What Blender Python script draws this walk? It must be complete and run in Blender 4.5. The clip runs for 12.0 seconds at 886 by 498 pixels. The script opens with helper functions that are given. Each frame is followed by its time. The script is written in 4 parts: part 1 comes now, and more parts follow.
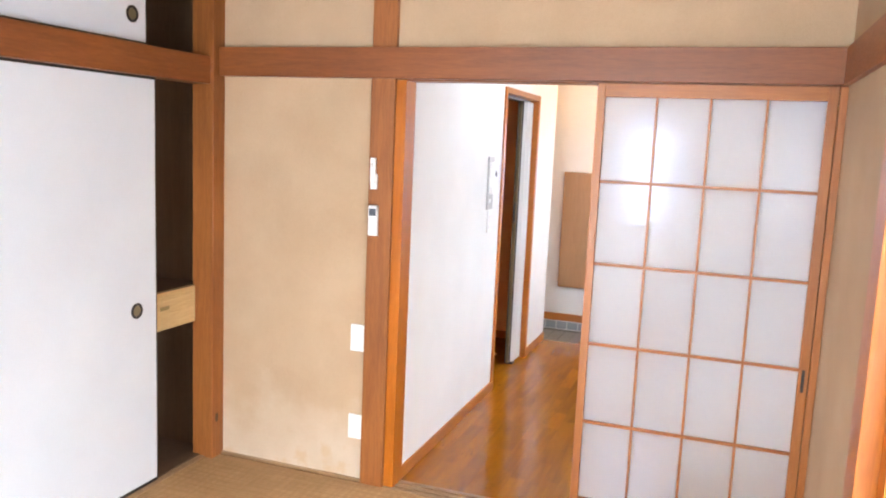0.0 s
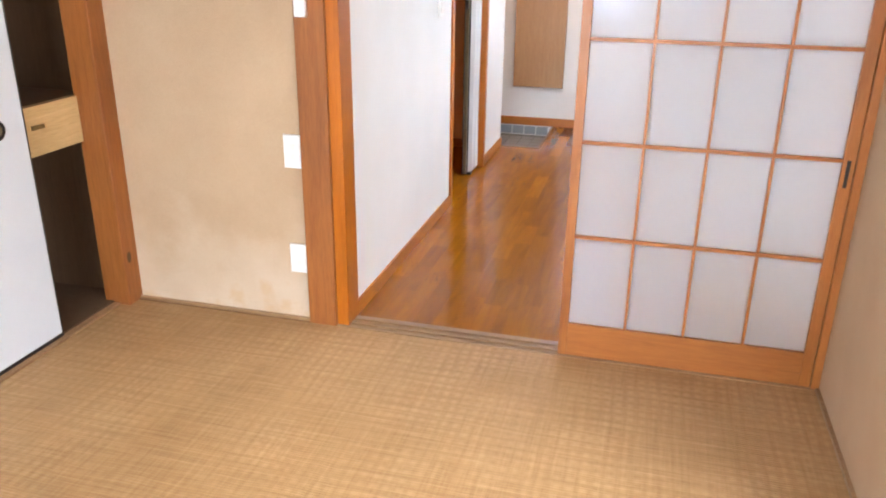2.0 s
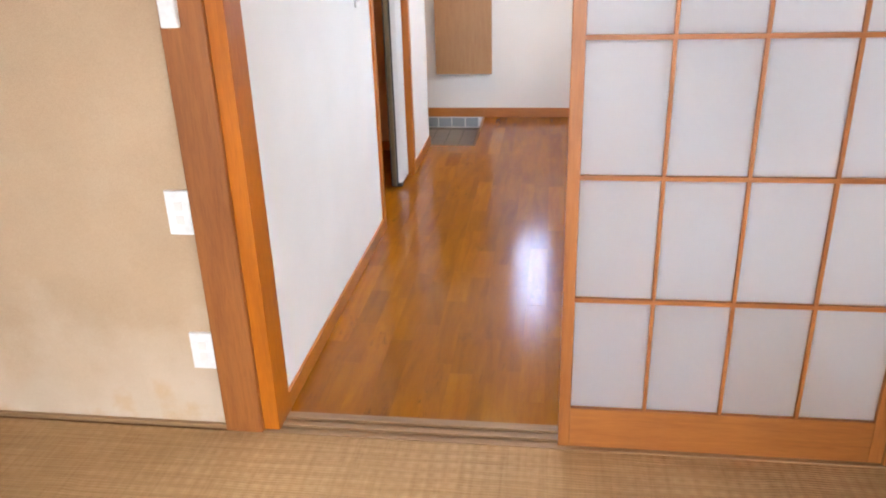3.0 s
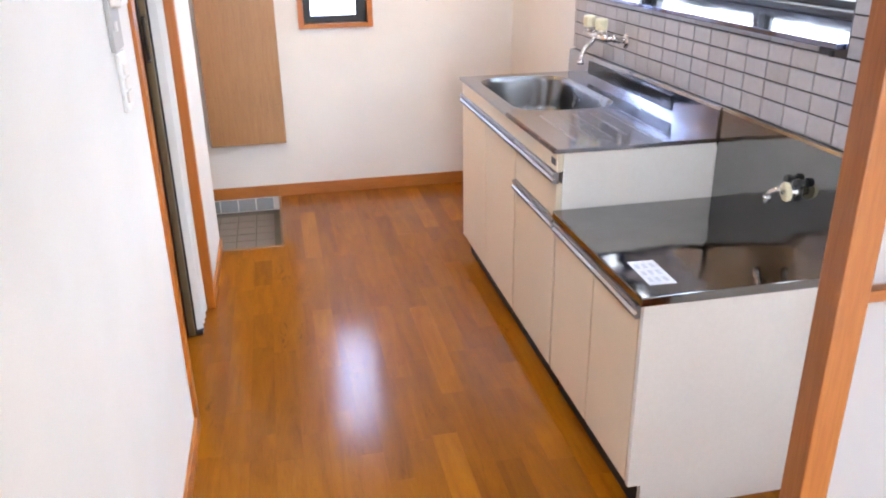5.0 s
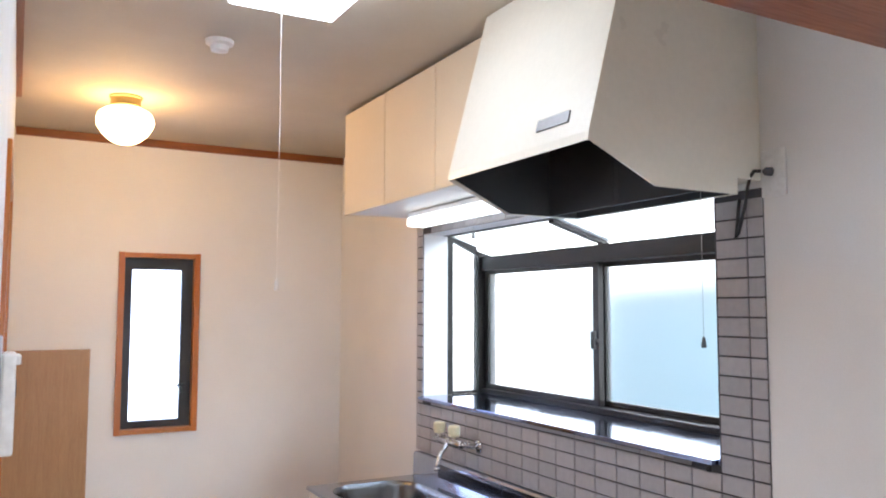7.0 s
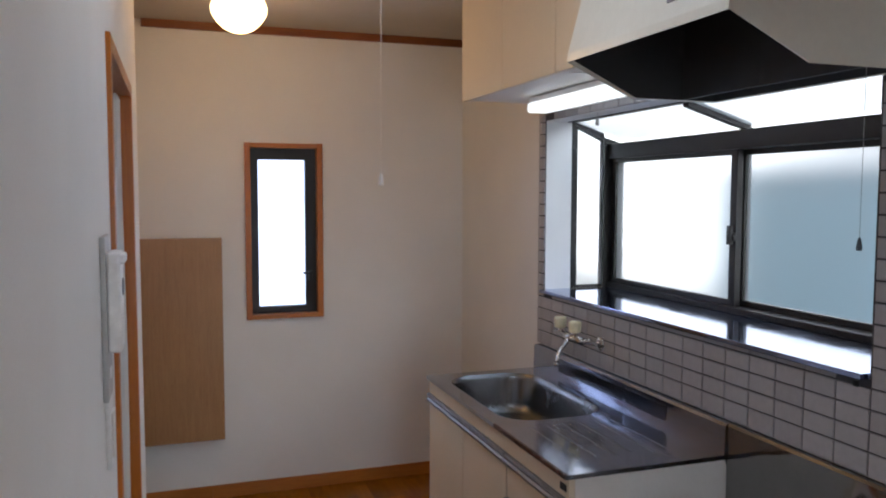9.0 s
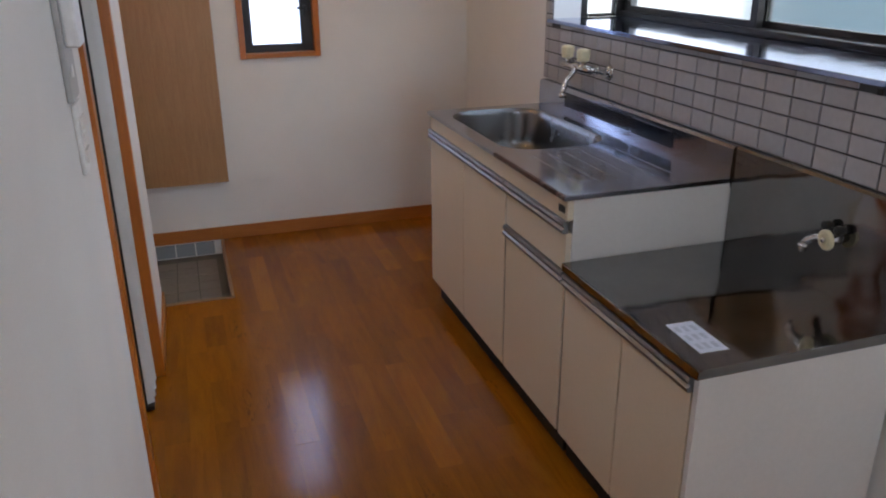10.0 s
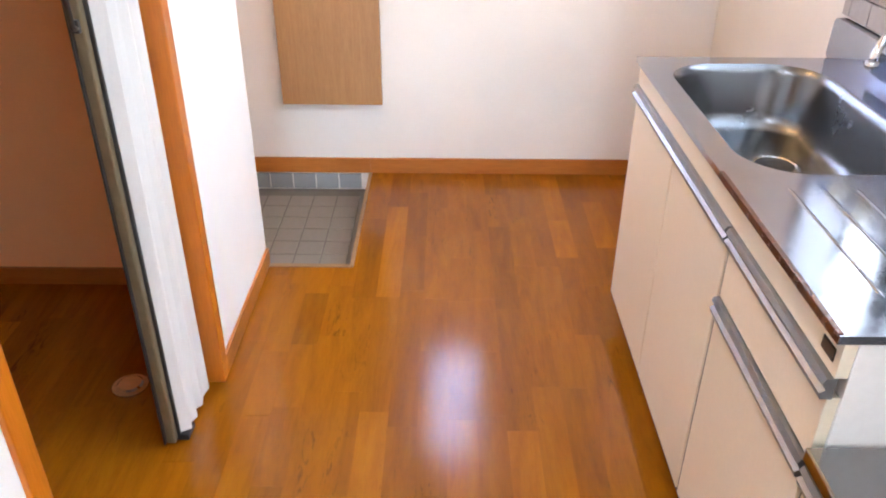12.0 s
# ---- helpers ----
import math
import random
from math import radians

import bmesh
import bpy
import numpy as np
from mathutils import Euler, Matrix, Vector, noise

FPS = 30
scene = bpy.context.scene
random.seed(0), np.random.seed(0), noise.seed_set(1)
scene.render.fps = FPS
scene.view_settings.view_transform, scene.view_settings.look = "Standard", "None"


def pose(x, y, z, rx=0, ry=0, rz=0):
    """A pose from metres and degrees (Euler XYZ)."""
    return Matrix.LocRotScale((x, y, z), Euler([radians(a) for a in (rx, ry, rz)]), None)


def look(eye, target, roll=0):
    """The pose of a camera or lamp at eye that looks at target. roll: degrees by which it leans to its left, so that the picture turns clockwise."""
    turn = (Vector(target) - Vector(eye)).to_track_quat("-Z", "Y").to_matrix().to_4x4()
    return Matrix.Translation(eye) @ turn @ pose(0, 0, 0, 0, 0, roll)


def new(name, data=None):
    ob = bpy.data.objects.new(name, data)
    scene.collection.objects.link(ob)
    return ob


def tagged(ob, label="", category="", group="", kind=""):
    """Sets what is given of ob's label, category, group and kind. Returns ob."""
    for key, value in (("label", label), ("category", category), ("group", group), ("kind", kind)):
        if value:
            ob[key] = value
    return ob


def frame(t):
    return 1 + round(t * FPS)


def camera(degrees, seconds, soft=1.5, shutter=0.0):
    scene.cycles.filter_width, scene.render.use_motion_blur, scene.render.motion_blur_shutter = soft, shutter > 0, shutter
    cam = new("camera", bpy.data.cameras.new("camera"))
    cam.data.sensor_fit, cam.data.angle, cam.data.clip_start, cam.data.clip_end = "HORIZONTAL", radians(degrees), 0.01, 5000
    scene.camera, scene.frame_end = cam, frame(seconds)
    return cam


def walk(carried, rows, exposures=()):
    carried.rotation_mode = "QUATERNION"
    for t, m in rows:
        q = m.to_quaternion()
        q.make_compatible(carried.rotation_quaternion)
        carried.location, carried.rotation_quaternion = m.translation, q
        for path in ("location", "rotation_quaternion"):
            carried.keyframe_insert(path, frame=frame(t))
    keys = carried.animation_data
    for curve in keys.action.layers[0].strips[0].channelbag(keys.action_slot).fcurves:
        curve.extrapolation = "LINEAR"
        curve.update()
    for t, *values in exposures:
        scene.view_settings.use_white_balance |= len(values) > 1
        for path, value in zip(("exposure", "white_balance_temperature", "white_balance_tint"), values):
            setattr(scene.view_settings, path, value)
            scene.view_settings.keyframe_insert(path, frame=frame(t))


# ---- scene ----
cam = camera(59.0, 12.0, soft=2.0)
# seconds, eye, target, roll
PATH = [
    (0, (1.338, -3.052, 1.545), (0.668, -1.187, 1.273), 2.5),
    (0.5, (1.311, -3.032, 1.487), (0.638, -1.226, 0.953), 1.9),
    (1, (1.257, -2.959, 1.46), (0.596, -1.194, 0.79), 0.5),
    (1.5, (1.187, -2.742, 1.401), (0.518, -0.989, 0.711), -0.0),
    (2, (1.067, -2.482, 1.358), (0.593, -0.679, 0.634), 0.7),
    (2.5, (0.903, -2.163, 1.354), (0.579, -0.344, 0.589), -0.9),
    (4.5, (0.535, -0.7, 1.382), (0.61, 1.129, 0.575), -0.4),
    (5, (0.374, -0.518, 1.407), (0.745, 1.291, 0.64), -0.9),
    (5.5, (0.317, -0.323, 1.404), (0.938, 1.426, 0.658), -0.7),
    (6, (0.284, -0.247, 1.479), (1.128, 1.491, 0.96), 0.1),
    (6.5, (0.168, -0.281, 1.553), (1.113, 1.47, 1.365), -1.1),
    (7, (0.063, -0.356, 1.522), (1.017, 1.395, 1.675), 0.1),
    (7.2, (0.069, -0.36, 1.542), (0.995, 1.404, 1.724), 0.0),
    (8.8, (0.13, -0.283, 1.59), (0.796, 1.602, 1.531), -0.6),
    (9, (0.163, -0.257, 1.549), (0.812, 1.629, 1.407), 0.1),
    (9.5, (0.187, -0.21, 1.507), (0.836, 1.632, 1.073), -1.1),
    (10, (0.226, -0.194, 1.412), (0.806, 1.579, 0.69), -0.4),
    (10.5, (0.29, -0.116, 1.36), (0.757, 1.569, 0.388), 2.0),
    (11, (0.394, 0.127, 1.359), (0.755, 1.751, 0.248), 2.5),
    (11.5, (0.496, 0.414, 1.358), (0.682, 2.103, 0.303), 0.8),
    (12, (0.636, 0.759, 1.383), (0.633, 2.489, 0.381), 0.4),
]
EXPOSURE = [(0.0, -0.25), (1.0, -0.2), (1.5, -0.2), (2.0, -0.34), (2.5, -0.46), (4.5, -0.4), (5.0, -0.28), (5.5, -0.05), (6.0, -0.1), (6.5, -0.38), (7.0, -0.98), (7.4, -1.1), (8.6, -1.85), (9.0, -2.2), (9.5, -2.4), (10.0, -1.98), (10.5, -1.1), (11.0, -0.62), (11.5, -0.28), (12.0, -0.05)]
walk(cam, [(t, look(eye, aim, roll)) for t, eye, aim, roll in PATH], EXPOSURE)

# world and daylight: an overcast sky, one wide soft sun
world = bpy.data.worlds.new("world")
scene.world = world
world.use_nodes = True
wt = world.node_tree
sky = wt.nodes.new("ShaderNodeTexSky")
sky.sky_type, sky.sun_disc = "NISHITA", False
sky.sun_elevation, sky.sun_rotation = radians(45), radians(180)
sky.air_density, sky.dust_density = 1.0, 3.0
wt.nodes["Background"].inputs["Strength"].default_value = 0.15
wt.links.new(sky.outputs[0], wt.nodes["Background"].inputs["Color"])


def lamp(name, kind, m, energy, color, **more):
    data = bpy.data.lights.new(name, kind)
    data.energy, data.color = energy, color
    if kind == "AREA":
        data.shape, data.size, data.size_y = "RECTANGLE", more["w"], more["h"]
    if kind == "SUN":
        data.angle = more["angle"]
    if kind == "POINT":
        data.shadow_soft_size = more["r"]
    ob = new(name, data)
    ob.matrix_world = m
    return ob


DAY = (0.88, 0.95, 1.0)
BLUE_DAY = (0.64, 0.82, 1.0)
lamp("sun", "SUN", look((-3.3, -9.4, 6.3), (0.5, -3.0, 0.2)), 3.5, (1.0, 0.93, 0.82), angle=radians(2))
# sky light in the window openings
lamp("sky_bay", "AREA", look((2.75, 1.9, 2.75), (1.2, 1.9, 0.9)), 110, BLUE_DAY, w=2.4, h=1.3)
lamp("sky_far", "AREA", look((0.70, 4.15, 1.42), (0.70, 0.0, 1.1)), 44, (0.62, 0.72, 1.0), w=0.55, h=1.1)
lamp("sky_east", "AREA", look((3.0, -1.75, 2.7), (1.2, -1.4, 0.0)), 340, DAY, w=1.9, h=1.5)
lamp("sky_south", "AREA", look((0.35, -4.75, 1.25), (1.35, -0.5, 0.35)), 185, (0.82, 0.92, 1.0), w=1.6, h=1.8)
# lamps that are switched on
lamp("globe_bulb", "POINT", Matrix.Translation((0.425, 2.99, 2.23)), 15, (1.0, 0.58, 0.26), r=0.05)


# ---- materials ----
class Nodes:
    def __init__(self, name):
        self.m = bpy.data.materials.new(name)
        self.m.use_nodes = True
        self.t = self.m.node_tree
        self.b = self.t.nodes["Principled BSDF"]
        self.out = self.t.nodes["Material Output"]

    def n(self, kind, **v):
        node = self.t.nodes.new(kind)
        for k, x in v.items():
            node.inputs[k.replace("_", " ")].default_value = x
        return node

    def l(self, a, b):
        self.t.links.new(a, b)

    def coords(self, scale, spin=True):
        """Object coordinates, shifted by each object's own random number, stretched by scale."""
        tc = self.n("ShaderNodeTexCoord")
        mp = self.n("ShaderNodeMapping", Scale=scale)
        if spin:
            info = self.n("ShaderNodeObjectInfo")
            mul = self.t.nodes.new("ShaderNodeMath")
            mul.operation = "MULTIPLY"
            mul.inputs[1].default_value = 37.0
            self.l(info.outputs["Random"], mul.inputs[0])
            add = self.t.nodes.new("ShaderNodeVectorMath")
            add.operation = "ADD"
            self.l(tc.outputs["Object"], add.inputs[0])
            self.l(mul.outputs[0], add.inputs[1])
            self.l(add.outputs[0], mp.inputs["Vector"])
        else:
            self.l(tc.outputs["Object"], mp.inputs["Vector"])
        return mp.outputs[0]

    def noise(self, vec, scale, detail=4.0, rough=0.55, dist=0.0):
        t = self.n("ShaderNodeTexNoise", Scale=scale, Detail=detail, Roughness=rough, Distortion=dist)
        self.l(vec, t.inputs["Vector"])
        return t.outputs["Fac"]

    def ramp(self, fac, stops):
        r = self.t.nodes.new("ShaderNodeValToRGB")
        el = r.color_ramp.elements
        while len(el) < len(stops):
            el.new(0.5)
        for e, (p, c) in zip(el, stops):
            e.position, e.color = p, (*c, 1)
        self.l(fac, r.inputs[0])
        return r.outputs[0]

    def mix(self, fac, a, b, how="MIX"):
        m = self.t.nodes.new("ShaderNodeMix")
        m.data_type, m.blend_type = "RGBA", how
        for v, i in ((fac, 0), (a, 6), (b, 7)):
            if isinstance(v, (int, float)):
                m.inputs[i].default_value = v
            elif isinstance(v, tuple):
                m.inputs[i].default_value = (*v, 1)
            else:
                self.l(v, m.inputs[i])
        return m.outputs[2]

    def math(self, op, a, b=0.0):
        m = self.t.nodes.new("ShaderNodeMath")
        m.operation = op
        for v, i in ((a, 0), (b, 1)):
            if isinstance(v, (int, float)):
                m.inputs[i].default_value = v
            else:
                self.l(v, m.inputs[i])
        return m.outputs[0]

    def bump(self, height, strength, distance=0.002):
        b = self.n("ShaderNodeBump", Strength=strength, Distance=distance)
        self.l(height, b.inputs["Height"])
        self.l(b.outputs[0], self.b.inputs["Normal"])

    def done(self, color=None, rough=None, metal=0.0, spec=None):
        for v, i in ((color, "Base Color"), (rough, "Roughness")):
            if v is None:
                continue
            if isinstance(v, tuple):
                self.b.inputs[i].default_value = (*v, 1)
            elif isinstance(v, (int, float)):
                self.b.inputs[i].default_value = v
            else:
                self.l(v, self.b.inputs[i])
        self.b.inputs["Metallic"].default_value = metal
        if spec is not None:
            self.b.inputs["Specular IOR Level"].default_value = spec
        return self.m


def wood(name, dark, light, along="z", rough=0.42, grain=1.0, vary=0.25):
    """Planed timber: long grain along one axis, slow tone changes, fine pores."""
    k = Nodes(name)
    s = {"x": (0.9, 14, 14), "y": (14, 0.9, 14), "z": (14, 14, 0.9)}[along]
    v = k.coords(s)
    rings = k.noise(v, 3.2 * grain, 5, 0.6, 1.2)
    pores = k.noise(v, 26 * grain, 3, 0.6)
    slow = k.noise(k.coords((1, 1, 1)), 1.6, 2)
    c = k.ramp(rings, [(0.25, dark), (0.72, light)])
    c = k.mix(0.22, c, k.ramp(pores, [(0.35, tuple(0.55 * x for x in dark)), (0.6, light)]))
    c = k.mix(vary, c, k.ramp(slow, [(0.3, tuple(0.6 * x for x in dark)), (0.7, tuple(min(1, 1.15 * x) for x in light))]))
    k.bump(pores, 0.12, 0.001)
    return k.done(c, k.ramp(pores, [(0.2, (rough + 0.1,) * 3), (0.8, (rough - 0.06,) * 3)]))


def flooring():
    """Lacquered oak strips, each with its own tone."""
    k = Nodes("lacquered_floor_strip")
    v = k.coords((6.5, 0.8, 6.5))
    rings = k.noise(v, 2.2, 3, 0.55, 1.6)
    pores = k.noise(v, 30, 3, 0.6)
    c = k.ramp(rings, [(0.22, (0.215, 0.064, 0.002)), (0.45, (0.268, 0.086, 0.003)), (0.62, (0.305, 0.104, 0.003)), (0.85, (0.360, 0.132, 0.005))])
    c = k.mix(0.08, c, k.ramp(pores, [(0.34, (0.12, 0.036, 0.005)), (0.55, (0.41, 0.16, 0.022))]))
    # small dark flecks and knots, in clusters
    fleck = k.noise(k.coords((20, 3.4, 20)), 2.2, 3, 0.6, 3.2)
    where = k.noise(k.coords((5, 1.6, 5)), 1.5, 2)
    spot = k.ramp(k.math("MULTIPLY", fleck, where), [(0.365, (0, 0, 0)), (0.47, (1, 1, 1))])
    c = k.mix(k.math("MULTIPLY", spot, 0.62), c, (0.075, 0.020, 0.002))
    info = k.n("ShaderNodeObjectInfo")
    tone = k.ramp(info.outputs["Random"], [(0.0, (0.82, 0.79, 0.76)), (0.3, (0.96, 0.95, 0.94)), (0.8, (1.05, 1.05, 1.03)), (1.0, (1.34, 1.38, 1.3))])
    c = k.mix(1.0, c, tone, "MULTIPLY")
    scuff = k.noise(k.coords((1, 1, 1), False), 3.0, 5)
    k.bump(k.noise(v, 8, 3), 0.05, 0.001)
    return k.done(c, k.ramp(scuff, [(0.3, (0.14,) * 3), (0.75, (0.20,) * 3)]), spec=0.25)


def rush_mat():
    """Woven rush carpet: fine weft ribs, crossing bands, streaks of colour."""
    k = Nodes("woven_rush")
    v = k.coords((1, 1, 1), False)
    sep = k.n("ShaderNodeSeparateXYZ")
    k.l(v, sep.inputs[0])
    x, y = sep.outputs["X"], sep.outputs["Y"]
    wob = k.noise(v, 3.2, 3)
    xs = k.math("ADD", x, k.math("MULTIPLY", wob, 0.045))
    ys = k.math("ADD", y, k.math("MULTIPLY", wob, 0.045))
    rib = k.math("SINE", k.math("MULTIPLY", ys, 2 * math.pi / 0.0095))
    band = k.math("SINE", k.math("MULTIPLY", xs, 2 * math.pi / 0.036))
    wide = k.math("SINE", k.math("MULTIPLY", ys, 2 * math.pi / 0.042))
    st1 = k.noise(k.coords((2.2, 60, 1), False), 1.6, 3, 0.7)
    st2 = k.noise(k.coords((60, 2.2, 1), False), 1.6, 3, 0.7)
    slow = k.noise(v, 1.3, 4)
    c = k.ramp(slow, [(0.3, (0.42, 0.245, 0.098)), (0.7, (0.54, 0.340, 0.148))])
    c = k.mix(0.46, c, k.ramp(st1, [(0.3, (0.22, 0.125, 0.05)), (0.52, (0.43, 0.28, 0.14)), (0.72, (0.66, 0.48, 0.28))]))
    c = k.mix(0.24, c, k.ramp(st2, [(0.3, (0.24, 0.14, 0.06)), (0.7, (0.62, 0.45, 0.26))]))
    wov = k.math("MULTIPLY", k.math("ADD", band, 1.0), k.math("ADD", wide, 1.0))
    patch = k.ramp(k.noise(v, 2.6, 3), [(0.35, (0.0,) * 3), (0.65, (1.0,) * 3)])
    c = k.mix(k.math("MULTIPLY", k.math("MULTIPLY", wov, 0.14), patch), c, (0.64, 0.45, 0.25))
    c = k.mix(k.math("MULTIPLY", k.math("ADD", rib, 1.0), 0.07), c, (0.23, 0.13, 0.055))
    worn = k.noise(v, 0.9, 5, 0.6)
    c = k.mix(1.0, c, k.ramp(worn, [(0.35, (0.86, 0.76, 0.68)), (0.65, (1.05, 0.98, 0.92))]), "MULTIPLY")
    h = k.math("ADD", k.math("MULTIPLY", wov, 0.5), k.math("ADD", rib, st1))
    k.bump(h, 0.32, 0.0015)
    return k.done(c, 0.62, spec=0.35)


def sand_plaster(stains=False):
    k = Nodes("sand_plaster_stained" if stains else "sand_plaster")
    v = k.coords((1, 1, 1), False)
    grit = k.noise(v, 420, 2)
    cloud = k.noise(v, 2.4, 5)
    c = k.ramp(cloud, [(0.3, (0.43, 0.295, 0.185)), (0.7, (0.51, 0.365, 0.24))])
    c = k.mix(0.2, c, k.ramp(grit, [(0.35, (0.30, 0.20, 0.11)), (0.62, (0.60, 0.45, 0.30))]))
    if stains:
        # salt bloom and damp marks low on the panel, with their own ragged outline
        sep = k.n("ShaderNodeSeparateXYZ")
        k.l(v, sep.inputs[0])
        edge = k.math("ADD", sep.outputs["Z"], k.math("MULTIPLY", k.noise(v, 3.6, 5), 0.70))
        k1 = k.ramp(edge, [(0.36, (1, 1, 1)), (0.74, (0, 0, 0))])
        c = k.mix(k.math("MULTIPLY", k1, 0.55), c, (0.68, 0.57, 0.46))
        spot = k.noise(v, 9.0, 4)
        k2 = k.ramp(k.math("MULTIPLY", spot, k1), [(0.46, (0, 0, 0)), (0.62, (1, 1, 1))])
        c = k.mix(k.math("MULTIPLY", k2, 0.42), c, (0.50, 0.29, 0.12))
    k.bump(grit, 0.25, 0.001)
    return k.done(c, 0.9, spec=0.2)


def paper(name, c0, c1, fine=260, rough=0.75, bump=0.15, spec=0.25):
    """Wallpaper, painted board or laminate: near-plain colour, fine emboss, faint marks."""
    k = Nodes(name)
    v = k.coords((1, 1, 1), False)
    f = k.noise(v, fine, 3)
    s = k.noise(v, 2.2, 5)
    c = k.ramp(s, [(0.3, c0), (0.7, c1)])
    c = k.mix(0.06, c, k.ramp(f, [(0.4, tuple(0.7 * x for x in c0)), (0.6, c1)]))
    k.bump(f, bump, 0.0006)
    return k.done(c, k.ramp(s, [(0.3, (rough - 0.05,) * 3), (0.7, (rough + 0.05,) * 3)]), spec=spec)


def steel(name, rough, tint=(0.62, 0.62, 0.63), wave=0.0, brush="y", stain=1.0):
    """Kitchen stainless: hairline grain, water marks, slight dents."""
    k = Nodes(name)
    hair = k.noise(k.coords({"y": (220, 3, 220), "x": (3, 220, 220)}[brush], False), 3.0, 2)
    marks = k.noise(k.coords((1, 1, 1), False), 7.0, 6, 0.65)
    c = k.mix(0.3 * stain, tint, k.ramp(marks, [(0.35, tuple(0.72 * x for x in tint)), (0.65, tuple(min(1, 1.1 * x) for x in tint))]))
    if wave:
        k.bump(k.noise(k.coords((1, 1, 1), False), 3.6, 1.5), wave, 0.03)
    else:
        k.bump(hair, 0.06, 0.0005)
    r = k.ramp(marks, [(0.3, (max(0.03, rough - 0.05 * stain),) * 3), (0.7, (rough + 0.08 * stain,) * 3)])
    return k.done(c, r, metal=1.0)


def plain(name, c, rough=0.5, metal=0.0, spec=None):
    k = Nodes(name)
    f = k.noise(k.coords((1, 1, 1), False), 40, 4)
    col = k.ramp(f, [(0.3, tuple(0.88 * x for x in c)), (0.7, tuple(min(1, 1.06 * x) for x in c))])
    return k.done(col, k.ramp(f, [(0.3, (max(0.02, rough - 0.04),) * 3), (0.7, (min(1, rough + 0.05),) * 3)]), metal, spec)


def glow(name, c, power):
    k = Nodes(name)
    e = k.n("ShaderNodeEmission", Strength=power)
    e.inputs[0].default_value = (*c, 1)
    k.l(e.outputs[0], k.out.inputs[0])
    return k.m


def frosted(name, rough, tint, veil):
    """Obscured glass: blurred view through, a milky share of scattered light."""
    k = Nodes(name)
    r = k.n("ShaderNodeBsdfRefraction", Roughness=rough, IOR=1.08)
    r.inputs["Color"].default_value = (*tint, 1)
    tr = k.n("ShaderNodeBsdfTranslucent")
    tr.inputs["Color"].default_value = (*tint, 1)
    g = k.n("ShaderNodeBsdfGlossy", Roughness=0.12)
    m = k.n("ShaderNodeMixShader", Fac=veil)
    k.l(r.outputs[0], m.inputs[1])
    k.l(tr.outputs[0], m.inputs[2])
    fr = k.n("ShaderNodeFresnel", IOR=1.08)
    m2 = k.n("ShaderNodeMixShader")
    k.l(fr.outputs[0], m2.inputs[0])
    k.l(m.outputs[0], m2.inputs[1])
    k.l(g.outputs[0], m2.inputs[2])
    k.l(m2.outputs[0], k.out.inputs[0])
    return k.m


def tile_mat():
    k = Nodes("glazed_grey_tile")
    info = k.n("ShaderNodeObjectInfo")
    c = k.ramp(info.outputs["Random"], [(0.0, (0.36, 0.35, 0.372)), (1.0, (0.43, 0.42, 0.44))])
    f = k.noise(k.coords((1, 1, 1)), 55, 4)
    c = k.mix(0.2, c, k.ramp(f, [(0.35, (0.31, 0.30, 0.32)), (0.65, (0.48, 0.465, 0.485))]))
    k.bump(k.noise(k.coords((1, 1, 1)), 18, 2), 0.15, 0.001)
    return k.done(c, 0.32, spec=0.45)


POST = wood("post_wood", (0.19, 0.052, 0.009), (0.35, 0.118, 0.024), "z", 0.45)
BEAM_X = wood("beam_wood_x", (0.15, 0.038, 0.008), (0.27, 0.082, 0.018), "x", 0.42)
BEAM_Y = wood("beam_wood_y", (0.15, 0.038, 0.008), (0.27, 0.082, 0.018), "y", 0.42)
TRIM_X = wood("trim_wood_x", (0.32, 0.095, 0.012), (0.50, 0.175, 0.028), "x", 0.35)
TRIM_Y = wood("trim_wood_y", (0.32, 0.095, 0.012), (0.50, 0.175, 0.028), "y", 0.35)
TRIM_Z = wood("trim_wood_z", (0.34, 0.085, 0.004), (0.50, 0.146, 0.008), "z", 0.33)
SHOJI_Z = wood("shoji_wood_z", (0.26, 0.076, 0.012), (0.42, 0.145, 0.028), "z", 0.4)
SHOJI_X = wood("shoji_wood_x", (0.26, 0.076, 0.012), (0.42, 0.145, 0.028), "x", 0.4)
SILL_WOOD = wood("sill_wood", (0.22, 0.115, 0.05), (0.42, 0.25, 0.125), "x", 0.45)
PALE_Y = wood("pale_board_y", (0.55, 0.36, 0.15), (0.72, 0.52, 0.26), "y", 0.5)
# for the unseen tatami room ceiling; dark tone chosen to cut bounce light
CEILING_WOOD = wood("ceiling_board", (0.17, 0.10, 0.045), (0.27, 0.17, 0.085), "y", 0.55)
# darkened plywood: the dimness inside the closet is put into its colour
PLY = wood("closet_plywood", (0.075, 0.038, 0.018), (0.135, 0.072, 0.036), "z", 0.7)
OAK_PANEL = wood("oak_print_panel", (0.30, 0.145, 0.055), (0.43, 0.235, 0.098), "z", 0.4, 1.4)
FLOORING = flooring()
RUSH = rush_mat()
PLASTER = sand_plaster()
STAINED = sand_plaster(True)
WALLPAPER = paper("white_wallpaper", (0.78, 0.775, 0.77), (0.84, 0.835, 0.83))
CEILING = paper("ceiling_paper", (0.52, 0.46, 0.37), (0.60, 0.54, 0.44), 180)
# beige paper pushed to bright orange: the washroom's warm light is in the colour
INNER_WALL = paper("washroom_wallpaper_warm_lit", (0.90, 0.50, 0.25), (0.94, 0.56, 0.30))
